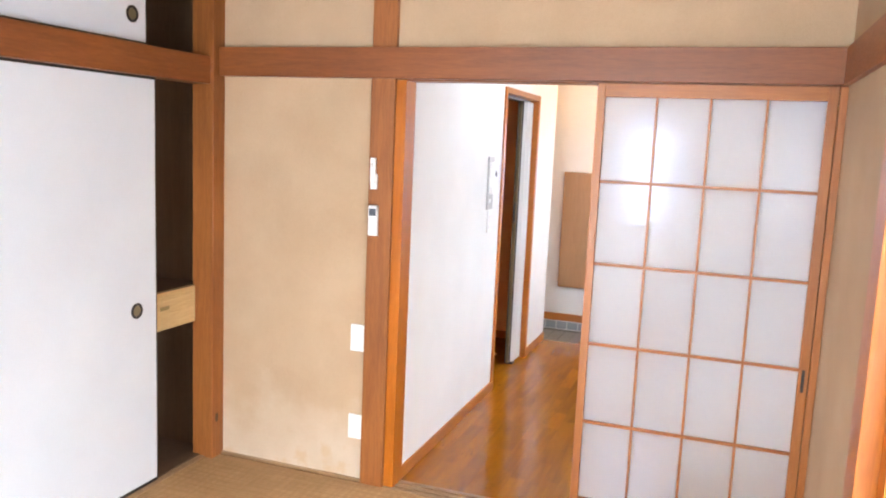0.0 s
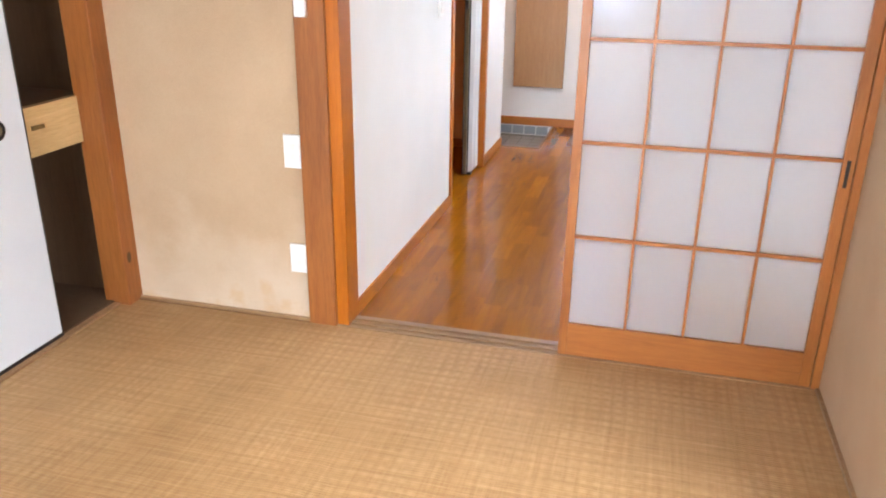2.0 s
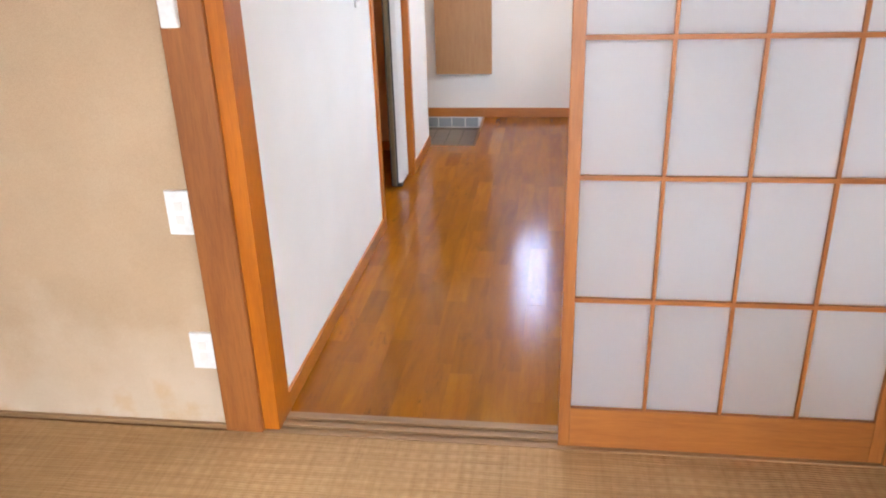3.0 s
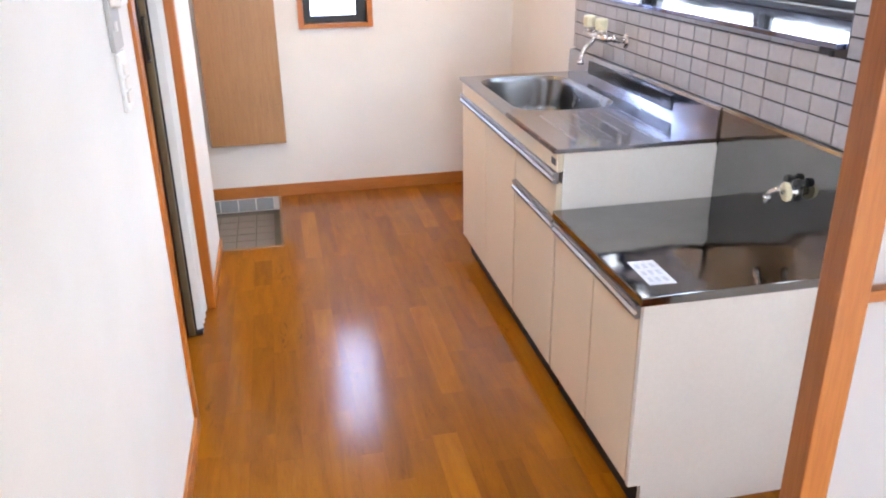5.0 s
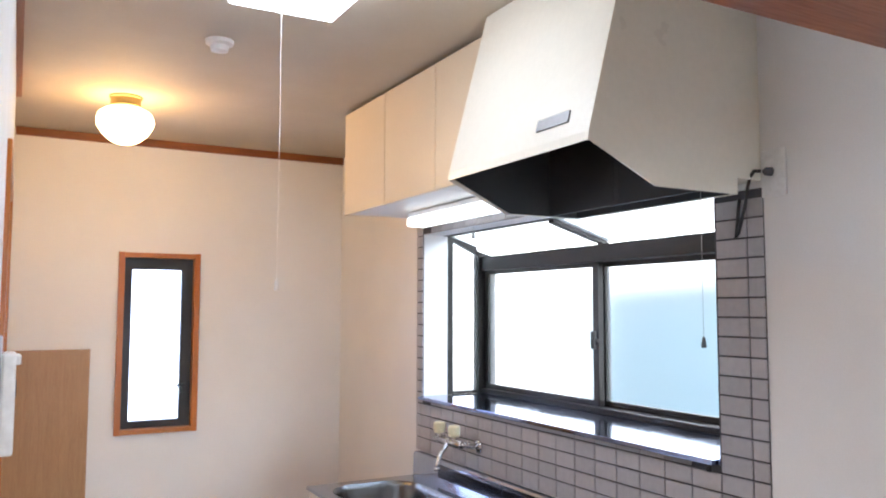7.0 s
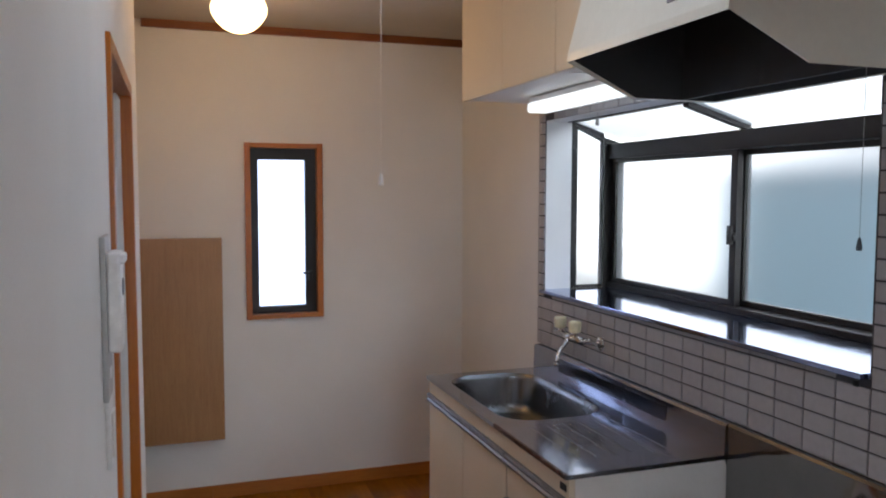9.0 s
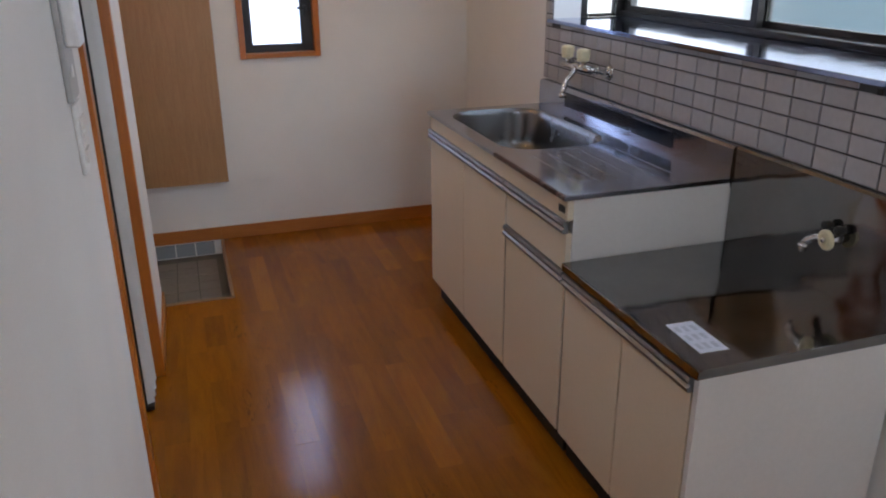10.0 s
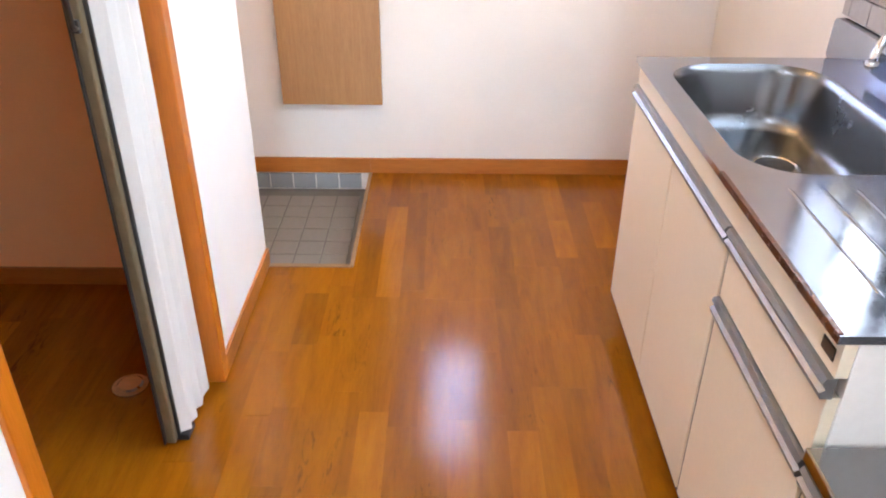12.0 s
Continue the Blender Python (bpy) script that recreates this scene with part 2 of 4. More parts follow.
FUSUMA = paper("fusuma_paper", (0.62, 0.665, 0.74), (0.68, 0.725, 0.795), 300, 0.8)
CREAM = paper("cream_laminate", (0.74, 0.645, 0.50), (0.80, 0.70, 0.56), 120, 0.42, 0.05, 0.45)
SIDE_WHITE = paper("white_side_board", (0.78, 0.75, 0.73), (0.84, 0.81, 0.79), 90, 0.45, 0.05, 0.4)
HOOD_PAINT = paper("hood_enamel", (0.77, 0.745, 0.66), (0.83, 0.80, 0.715), 60, 0.3, 0.03, 0.5)
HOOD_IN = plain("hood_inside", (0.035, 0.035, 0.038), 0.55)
# bluish tint: window glare on the deck is put into the steel colour
STEEL_DECK = steel("steel_deck_sky_tint", 0.12, (0.38, 0.40, 0.47))
# darker copy of the deck steel: the basin's shade is in its tint
STEEL_BASIN = steel("steel_basin_shaded", 0.26, (0.20, 0.205, 0.215), stain=0.25)
# near-black steel that carries the shade inside the soap trays
TRAY_SHADE = steel("tray_shade_steel", 0.22, (0.055, 0.055, 0.06), stain=0.4)
STEEL_MIRROR = steel("steel_stove_sheet", 0.045, (0.29, 0.285, 0.285), wave=0.30)
# blue of the reflected sky is put into the sill's steel tint
STEEL_SILL = steel("steel_sill_sky_tint", 0.08, (0.32, 0.39, 0.62))
CHROME = plain("chrome", (0.75, 0.75, 0.76), 0.09, 1.0)
ALU = plain("aluminium", (0.29, 0.29, 0.30), 0.44, 1.0)
BRONZE = plain("bronze_sash", (0.018, 0.016, 0.016), 0.38, 0.3)
OLIVE = plain("olive_edge", (0.20, 0.165, 0.10), 0.4, 0.4)
BLACK = plain("black_lacquer", (0.012, 0.009, 0.010), 0.35)
# near-black, also paints the shade in gaps and under the units
KICK = plain("kick_shade_black", (0.018, 0.014, 0.012), 0.6)
WHITE_PL = plain("white_plastic", (0.85, 0.85, 0.85), 0.35)
GREY_PL = plain("grey_plastic", (0.45, 0.45, 0.45), 0.4)
CREAM_PL = plain("cream_plastic", (0.80, 0.74, 0.52), 0.35)
DARK_PL = plain("dark_plastic", (0.02, 0.02, 0.022), 0.35)
SCREEN = plain("grey_display", (0.10, 0.11, 0.13), 0.2)
BRASS = plain("aged_brass", (0.36, 0.28, 0.14), 0.35, 1.0)
VINYL = paper("white_vinyl", (0.62, 0.63, 0.63), (0.70, 0.70, 0.70), 150, 0.5, 0.1, 0.4)
GROUT = plain("dark_grout", (0.075, 0.072, 0.078), 0.85)
TILE = tile_mat()
STONE_TILE = paper("entry_tile", (0.20, 0.185, 0.165), (0.29, 0.272, 0.245), 60, 0.5, 0.3, 0.4)
BLUE_TILE = paper("entry_riser_tile", (0.25, 0.28, 0.31), (0.34, 0.37, 0.40), 60, 0.45, 0.2, 0.4)
SUBFLOOR = plain("floor_joint", (0.17, 0.055, 0.008), 0.6)
STICKER = plain("paper_sticker", (0.76, 0.79, 0.92), 0.4)
FILM = plain("brown_film", (0.075, 0.022, 0.012), 0.25)
INK = plain("grey_ink", (0.58, 0.61, 0.72), 0.6)
SHOJI_GLASS = frosted("shoji_frosted_glass", 0.6, (0.93, 0.95, 0.97), 0.62)
PANE = frosted("obscured_window_glass", 0.45, (0.95, 0.97, 1.0), 0.06)
VEILED = frosted("milky_window_glass", 0.5, (0.95, 0.93, 0.93), 0.85)
GLOBE = glow("lit_globe", (1.0, 0.62, 0.27), 34.0)
TUBE = glow("lit_diffuser", (0.92, 0.98, 1.0), 6.5)
TUBE_BRIGHT = glow("lit_ceiling_diffuser", (0.80, 0.87, 1.0), 24.0)
OUTSIDE = paper("outside_wall_blue", (0.17, 0.41, 0.55), (0.23, 0.49, 0.63), 4, 0.9)
HAZE = glow("bright_overcast", (0.95, 0.98, 1.0), 12.0)
ENTRY_GROUT = plain("entry_grout", (0.16, 0.15, 0.14), 0.85)
GROUND = plain("outside_ground", (0.50, 0.49, 0.46), 0.9)


# ---- building helpers ----
HOME = Vector((0, 0, 0))        # where the space being built has its own zero
KITCHEN = Vector((-0.05, 0.13, 0))
ROOM = Vector((0, 0, 0))


def vert(bm, p):
    return bm.verts.new(Vector(p) + HOME)


def bx(bm, x0, x1, y0, y1, z0, z1):
    v = [vert(bm, (x, y, z)) for x in (x0, x1) for y in (y0, y1) for z in (z0, z1)]
    for f in ((0, 1, 3, 2), (4, 6, 7, 5), (0, 4, 5, 1), (2, 3, 7, 6), (0, 2, 6, 4), (1, 5, 7, 3)):
        bm.faces.new([v[i] for i in f])
    return v


def tube(bm, pts, r, n=10):
    """A round tube through points."""
    pts = [Vector(p) for p in pts]
    rings = []
    for i, p in enumerate(pts):
        d = (pts[min(i + 1, len(pts) - 1)] - pts[max(i - 1, 0)]).normalized()
        a = d.cross(Vector((0.13, 0.31, 0.94))).normalized()
        b = d.cross(a)
        rings.append([vert(bm, p + r * (math.cos(2 * math.pi * j / n) * a + math.sin(2 * math.pi * j / n) * b)) for j in range(n)])
    for q, w in zip(rings, rings[1:]):
        for j in range(n):
            bm.faces.new((q[j], q[(j + 1) % n], w[(j + 1) % n], w[j]))
    bm.faces.new(rings[0][::-1])
    bm.faces.new(rings[-1])


def lathe(bm, at, axis, profile, n=24):
    """A turned body: profile of (distance along axis, radius)."""
    at, d = Vector(at), Vector(axis).normalized()
    a = d.cross(Vector((0.13, 0.31, 0.94))).normalized()
    b = d.cross(a)
    rings = []
    for h, r in profile:
        r = max(r, 1e-4)
        rings.append([vert(bm, at + h * d + r * (math.cos(2 * math.pi * j / n) * a + math.sin(2 * math.pi * j / n) * b)) for j in range(n)])
    for q, w in zip(rings, rings[1:]):
        for j in range(n):
            bm.faces.new((q[j], q[(j + 1) % n], w[(j + 1) % n], w[j]))
    bm.faces.new(rings[0][::-1])
    bm.faces.new(rings[-1])


def extrude_y(bm, outline, y0, y1):
    """A prism from an outline in x and z."""
    a = [vert(bm, (x, y0, z)) for x, z in outline]
    b = [vert(bm, (x, y1, z)) for x, z in outline]
    for i in range(len(a)):
        j = (i + 1) % len(a)
        bm.faces.new((a[i], a[j], b[j], b[i]))
    bm.faces.new(a[::-1])
    bm.faces.new(b)


def part(name, bm, material, parent=None, label="", bevel=0.0, smooth=False):
    bmesh.ops.recalc_face_normals(bm, faces=bm.faces)
    if bevel:
        bmesh.ops.bevel(bm, geom=bm.edges[:], offset=bevel, segments=2, affect="EDGES", profile=0.5)
    me = bpy.data.meshes.new(name)
    bm.to_mesh(me)
    bm.free()
    me.materials.append(material)
    if smooth:
        me.polygons.foreach_set("use_smooth", [True] * len(me.polygons))
    ob = new(name, me)
    if parent is not None:
        ob.parent = parent
        if parent.type == "EMPTY":
            ob.matrix_parent_inverse = Matrix.Translation(-parent.location)
    if label:
        tagged(ob, label)
    return ob


def block(name, box, material, parent=None, label="", bevel=0.0):
    bm = bmesh.new()
    bx(bm, *box)
    return part(name, bm, material, parent, label, bevel)


def blocks(name, boxes, material, parent=None, label="", bevel=0.0):
    bm = bmesh.new()
    for b in boxes:
        bx(bm, *b)
    return part(name, bm, material, parent, label, bevel)


def thing(name, at, label, category, group="", kind=""):
    ob = new(name)
    ob.location = Vector(at) + HOME
    ob.empty_display_size = 0.05
    return tagged(ob, label, category, group, kind)


def setting(ob, label, category):
    return tagged(ob, label, category, kind="structure")


def holed(axis, at, thick, a0, a1, z0, z1, holes):
    """Boxes of a wall with openings. axis x: the wall is at x = at and runs along y; axis y: the other way."""
    out = []
    cuts = sorted({a0, a1, *[v for h in holes for v in h[:2]]})
    for p, q in zip(cuts, cuts[1:]):
        spans = sorted((h[2], h[3]) for h in holes if h[0] <= p and h[1] >= q)
        z = z0
        for lo, hi in spans:
            if lo > z:
                out.append((p, q, z, lo))
            z = hi
        if z < z1:
            out.append((p, q, z, z1))
    if axis == "x":
        return [(at, at + thick, p, q, lo, hi) for p, q, lo, hi in out]
    return [(p, q, at, at + thick, lo, hi) for p, q, lo, hi in out]


# ---- large structure ----
EAST, WEST, FAR = 1.72, 0.085, 3.665       # kitchen walls
ROOM_E, ROOM_S, CLOSET = 1.70, -4.2, -0.90  # tatami room
KC, RC = 2.375, 2.42                        # ceilings

floor_mat = setting(block("floor_1", (CLOSET, ROOM_E, ROOM_S, 0.0, -0.05, 0.0), RUSH), "floor covered in woven tan rush matting", "floor")

# post, stained panel and plaster of the partition
setting(block("wall_north", (-0.86, -0.11, 0.022, 0.10, 0.0, 1.80), STAINED), "sand plaster wall panel with pale damp stains", "wall")
setting(block("wall_north_upper", (-0.86, 1.70, 0.022, 0.098, 1.86, RC), PLASTER), "beige plaster strip above the lintel", "wall")
setting(block("trim_post_1", (-0.11, 0.0, -0.002, 0.108, 0.0, RC), POST, bevel=0.003), "orange-brown timber post beside the doorway", "post")
setting(block("trim_post_2", (-0.97, -0.858, -0.062, 0.03, 0.0, RC), POST, bevel=0.003), "knotty timber corner post beside the closet", "post")
bm = bmesh.new()
lathe(bm, (-0.859, -0.028, 0.195), (1, 0, 0), [(0, 0.013), (0.0015, 0.012), (0.002, 0.004)], 14)
bmesh.ops.scale(bm, vec=(1, 1, 1.9), space=Matrix.Translation((0.859, 0.028, -0.195)), verts=bm.verts)
part("knot", bm, PLY, bpy.data.objects["trim_post_2"], "dark oval knot")
setting(block("trim_jamb", (0.0, 0.046, 0.012, 0.118, 0.0, 1.79), TRIM_Z, bevel=0.002), "bright orange timber door jamb", "jamb")
setting(block("trim_jamb_2", (1.674, 1.70, 0.004, 0.118, 0.0, 1.79), SHOJI_Z, bevel=0.002), "pale timber door jamb against the wall", "jamb")
setting(blocks("trim_lintel", [(-0.858, 1.70, -0.022, 0.022, 1.795, 1.922), (0.0, 1.70, 0.022, 0.12, 1.79, 1.858)], BEAM_X, bevel=0.002), "reddish timber lintel along the wall", "lintel")
setting(block("trim_panel_base", (-0.858, -0.11, 0.008, 0.02, 0.0, 0.012), SILL_WOOD), "thin dark strip under the plaster panel", "trim")
setting(blocks("trim_threshold", [(0.0, 1.70, 0.0, 0.018, -0.03, 0.004), (0.0, 1.70, 0.018, 0.038, -0.03, -0.004), (0.0, 1.70, 0.038, 0.056, -0.03, 0.004), (0.0, 1.70, 0.056, 0.076, -0.03, -0.004), (0.0, 1.70, 0.076, 0.104, -0.03, 0.004)], SILL_WOOD), "worn timber door track with two grooves", "threshold")

# right wall of the tatami room with its tall window
setting(blocks("wall_east", holed("x", ROOM_E, 0.14, ROOM_S, 0.118, 0.0, RC, [(-2.55, -1.0, 0.05, 1.85)]), PLASTER), "beige plaster wall of the tatami room", "wall")
setting(blocks("trim_lintel_east", [(ROOM_E - 0.022, ROOM_E, ROOM_S, -0.022, 1.795, 1.922)], BEAM_Y, bevel=0.002), "reddish timber rail along the plaster wall", "rail")
setting(block("trim_mat_edge", (ROOM_E - 0.012, ROOM_E, -4.2, -0.0, 0.0, 0.012), SILL_WOOD), "thin timber strip along the mat edge", "trim")
setting(blocks("wall_south", holed("y", ROOM_S - 0.14, 0.14, CLOSET - 0.9, ROOM_E + 0.14, 0.0, RC, [(-0.35, 1.25, 0.05, 1.95)]), PLASTER), "beige plaster wall with a wide window opening", "wall")
setting(block("ceiling_1", (CLOSET - 0.9, ROOM_E + 0.14, ROOM_S - 0.14, 0.1, RC, RC + 0.1), CEILING_WOOD), "timber board ceiling of the tatami room", "ceiling")

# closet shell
setting(blocks("wall_closet", [(-1.78, -1.74, -2.1, 0.06, 0.0, RC), (-1.74, -0.97, 0.03, 0.06, 0.0, RC), (-1.74, -0.93, -2.1, -2.06, 0.0, RC), (-1.74, -0.93, -2.06, 0.03, -0.04, 0.012), (-1.74, -0.99, -2.06, 0.03, 1.86, 1.885)], PLY), "plywood lining of the closet with its shade in the colour", "wall")
setting(block("wall_west", (-1.78, CLOSET, ROOM_S, -2.1, 0.0, RC), PLASTER), "beige plaster wall beyond the closet", "wall")
setting(block("trim_closet_sill", (-0.97, CLOSET, -2.06, -0.062, -0.03, 0.008), SILL_WOOD, bevel=0.002), "worn timber sill of the closet", "sill")
setting(blocks("trim_closet_lintel", [(-0.985, -0.872, -2.1, -0.062, 1.755, 1.875)], BEAM_Y, bevel=0.003), "thick reddish timber beam across the closet", "lintel")

# kitchen walls
HOME = KITCHEN
setting(blocks("floor_2", [(0.373, EAST, -0.025, FAR, -0.16, -0.013), (-1.2, 0.373, -0.025, 2.905, -0.16, -0.013)], SUBFLOOR), "kitchen floor of glossy orange-brown oak strips", "floor")
kitchen_floor = bpy.data.objects["floor_2"]
setting(blocks("wall_kitchen_west", holed("x", WEST - 0.11, 0.11, -0.012, 2.912, 0.0, KC, [(1.455, 2.325, 0.0, 1.87)]), WALLPAPER), "white wallpapered wall with a doorway", "wall")
setting(blocks("wall_kitchen_far", holed("y", FAR, 0.14, -1.2, EAST + 0.14, -0.16, KC, [(0.578, 0.920, 0.915, 1.79)]), WALLPAPER), "white wallpapered end wall with a narrow window", "wall")
kitchen_east = setting(blocks("wall_kitchen_east", holed("x", EAST, 0.12, -0.012, FAR, 0.0, KC, [(0.97, 2.64, 1.1235, 1.855)]), WALLPAPER), "white wallpapered wall with a tiled bay window", "wall")
setting(block("wall_kitchen_south", (0.0, EAST + 0.1, -0.030, -0.012, 1.86, KC), WALLPAPER), "white wallpaper above the sliding door", "wall")
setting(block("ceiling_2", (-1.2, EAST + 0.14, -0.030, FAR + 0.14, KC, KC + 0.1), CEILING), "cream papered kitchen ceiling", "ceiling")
setting(blocks("trim_cornice", [(WEST, EAST, FAR - 0.022, FAR, KC - 0.038, KC)], BEAM_X, bevel=0.002), "reddish timber cornice strip", "cornice")
setting(blocks("trim_cornice_west", [(WEST, WEST + 0.02, -0.012, 2.912, KC - 0.038, KC)], BEAM_Y, bevel=0.002), "reddish timber cornice strip", "cornice")
setting(block("baseboard_1", (0.373, EAST, FAR - 0.012, FAR, 0.0, 0.066), TRIM_X, bevel=0.002), "orange timber baseboard", "baseboard")
setting(block("baseboard_2", (-0.9, 0.373, FAR - 0.012, FAR, -0.0, 0.066), TRIM_X, bevel=0.002), "orange timber baseboard above the entry tiles", "baseboard")
setting(block("baseboard_3", (WEST, WEST + 0.010, -0.012, 1.425, 0.0, 0.06), TRIM_Y, bevel=0.002), "orange timber baseboard", "baseboard")
setting(block("baseboard_4", (WEST, WEST + 0.010, 2.328, 2.912, 0.0, 0.06), TRIM_Y, bevel=0.002), "orange timber baseboard", "baseboard")
setting(blocks("baseboard_5", [(EAST - 0.012, EAST, -0.012, 0.82, 0.0, 0.066), (EAST - 0.012, EAST, 2.64, FAR, 0.0, 0.066)], TRIM_Y, bevel=0.002), "orange timber baseboard", "baseboard")

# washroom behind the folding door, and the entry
setting(blocks("wall_washroom", [(-1.3, -1.2, 1.1, 2.9, 0.0, KC), (-1.2, WEST - 0.11, 1.1, 1.2, 0.0, KC), (-1.2, WEST - 0.11, 2.78, 2.90, 0.0, KC)], INNER_WALL), "beige washroom walls with warm light in their colour", "wall")
setting(block("baseboard_6", (-1.2, WEST - 0.11, 2.768, 2.78, 0.0, 0.06), TRIM_X, bevel=0.002), "orange timber baseboard in the washroom", "baseboard")
setting(block("wall_entry", (-1.0, -0.9, 2.9, FAR, -0.16, KC), WALLPAPER), "white wall at the entry", "wall")
entry = setting(blocks("floor_entry", [(-0.9, 0.373, 2.912, FAR, -0.12, -0.082)], ENTRY_GROUT), "sunken entry floor of small grey tiles", "floor")
setting(blocks("trim_entry_edge", [(0.366, 0.378, 2.90, FAR - 0.012, -0.084, 0.002), (WEST, 0.366, 2.889, 2.908, -0.084, 0.002)], SILL_WOOD), "dark timber edge of the sunken entry", "trim")

# door casing of the folding door
casing = thing("door_frame", (WEST, 1.9, 0.0), "orange timber frame of the folding door", "door frame", kind="structure")
block("jamb", (WEST - 0.115, WEST + 0.010, 1.425, 1.468, 0.0, 1.888), TRIM_Z, casing, bevel=0.002)
block("jamb", (WEST - 0.115, WEST + 0.010, 2.285, 2.328, 0.0, 1.888), TRIM_Z, casing, bevel=0.002)
block("head", (WEST - 0.115, WEST + 0.010, 1.458, 2.285, 1.853, 1.888), TRIM_Y, casing, bevel=0.002)


# ---- tatami room: sliding door ----
HOME = ROOM


def shoji_door():
    t = thing("sliding_door", (1.24, 0.03, 0.0), "timber lattice sliding door with frosted glass panes, half open", "sliding door")
    x0, x1, y0, y1 = 0.837, 1.672, 0.014, 0.044
    block("stile", (x0, x0 + 0.031, y0, y1, 0.0, 1.79), SHOJI_Z, t, bevel=0.0015)
    right = block("stile", (x1 - 0.034, x1, y0, y1, 0.0, 1.79), SHOJI_Z, t, bevel=0.0015)
    block("bottom_rail", (x0 + 0.031, x1 - 0.034, y0 + 0.001, y1 - 0.001, 0.001, 0.126), SHOJI_X, t, bevel=0.001)
    block("top_rail", (x0 + 0.031, x1 - 0.034, y0 + 0.001, y1 - 0.001, 1.741, 1.79), SHOJI_X, t, bevel=0.001)
    gx0, gx1, gz0, gz1 = x0 + 0.031, x1 - 0.034, 0.126, 1.741
    cols, rows, w = 4, 5, 0.0045
    px, pz = (gx1 - gx0) / cols, (gz1 - gz0) / rows
    for i in range(1, cols):
        block("upright_bar", (gx0 + i * px - w, gx0 + i * px + w, y0 + 0.004, y1 - 0.004, gz0, gz1), SHOJI_Z, t)
    for j in range(1, rows):
        block("cross_bar", (gx0, gx1, y0 + 0.0025, y1 - 0.0025, gz0 + j * pz - w - 0.001, gz0 + j * pz + w + 0.001), SHOJI_X, t)
    for i in range(cols):
        for j in range(rows):
            g = block("pane", (gx0 + i * px + (w if i else 0), gx0 + (i + 1) * px - (w if i < cols - 1 else 0), 0.0285, 0.0315, gz0 + j * pz + (w if j else 0), gz0 + (j + 1) * pz - (w if j < rows - 1 else 0)), SHOJI_GLASS, t)
            g.visible_shadow = False
    block("finger_pull", (x1 - 0.023, x1 - 0.012, y0 - 0.0015, y0 + 0.006, 0.690, 0.775), BLACK, right, "black recessed finger pull", 0.001)
    return t


shoji_door()


# ---- closet ----
def pull_ring(y, z, x, parent):
    bm = bmesh.new()
    lathe(bm, (x, y, z), (1, 0, 0), [(0.0, 0.033), (0.003, 0.033), (0.004, 0.030), (0.004, 0.024), (0.0005, 0.022)], 28)
    ring = part("finger_pull", bm, BLACK, parent, "dark round finger pull", smooth=False)
    bm = bmesh.new()
    lathe(bm, (x + 0.0008, y, z), (1, 0, 0), [(0.0, 0.022), (0.001, 0.0215)], 24)
    part("pull_dish", bm, OLIVE, ring, "dull dark metal dish")


def fusuma(name, y0, y1, z0, z1, pull, label):
    t = thing(name, (-0.93, (y0 + y1) / 2, z0), label, "sliding door")
    xa, xb, e = -0.945, -0.923, 0.013
    panel = block("panel", (xa + 0.002, xb - 0.002, y0 + e, y1 - 0.004, z0 + e, z1 - e), FUSUMA, t)
    block("edge_strip", (xa, xb, y0, y0 + e, z0, z1), BLACK, t, bevel=0.001)
    block("edge_strip", (xa, xb, y1 - 0.004, y1, z0, z1), BLACK, t)
    block("bottom_strip", (xa, xb, y0 + e, y1 - 0.004, z0, z0 + e), BLACK, t)
    block("top_strip", (xa, xb, y0 + e, y1 - 0.004, z1 - e, z1), BLACK, t)
    pull_ring(pull[0], pull[1], xb - 0.002, panel)


fusuma("closet_door", -1.178, -0.362, 0.008, 1.758, (-0.482, 0.792), "white paper closet sliding door with black edging")
fusuma("upper_closet_door", -1.24, -0.412, 1.876, 2.36, (-0.492, 1.99), "white paper overhead closet door with dark pull")

shelf = thing("closet_shelf", (-1.35, -1.0, 0.66), "pale timber shelf inside the dark closet", "shelf")
block("board", (-1.74, -0.985, -0.74, 0.03, 0.806, 0.83), PLY, shelf, "plywood shelf board with closet shade in the colour")
front = block("fascia", (-0.985, -0.955, -0.74, -0.063, 0.662, 0.832), PALE_Y, shelf, "pale wood fascia board", 0.002)
block("tag", (-0.955, -0.953, -0.305, -0.245, 0.752, 0.768), BRASS, front, "small pale brass tag")


# ---- small fittings on the partition ----
def outlet(z0, z1, label):
    t = thing("wall_outlet", (-0.147, 0.022, z0), label, "outlet", "outlets on the plaster panel")
    block("cover", (-0.181, -0.113, 0.010, 0.022, z0, z1), WHITE_PL, t, bevel=0.003)
    for dz in (0.35, 0.65):
        z = z0 + dz * (z1 - z0)
        block("socket", (-0.158, -0.136, 0.0085, 0.011, z - 0.012, z + 0.012), SIDE_WHITE, t, "white socket insert", 0.001)


outlet(0.605, 0.726, "white plastic double wall outlet plate")
outlet(0.200, 0.312, "white plastic wall outlet low on plaster")

r1 = thing("remote_holder", (-0.085, -0.002, 1.33), "slim white remote control in a holder on the post", "remote control")
block("holder", (-0.097, -0.066, -0.014, -0.002, 1.330, 1.395), WHITE_PL, r1, bevel=0.003)
rem = block("remote", (-0.095, -0.072, -0.024, -0.006, 1.352, 1.464), WHITE_PL, r1, bevel=0.004)
block("window", (-0.087, -0.081, -0.0252, -0.0235, 1.425, 1.445), GREY_PL, rem, "grey indicator slot")
r2 = thing("air_conditioner_remote", (-0.077, -0.002, 1.13), "white remote control with grey display on the post", "remote control")
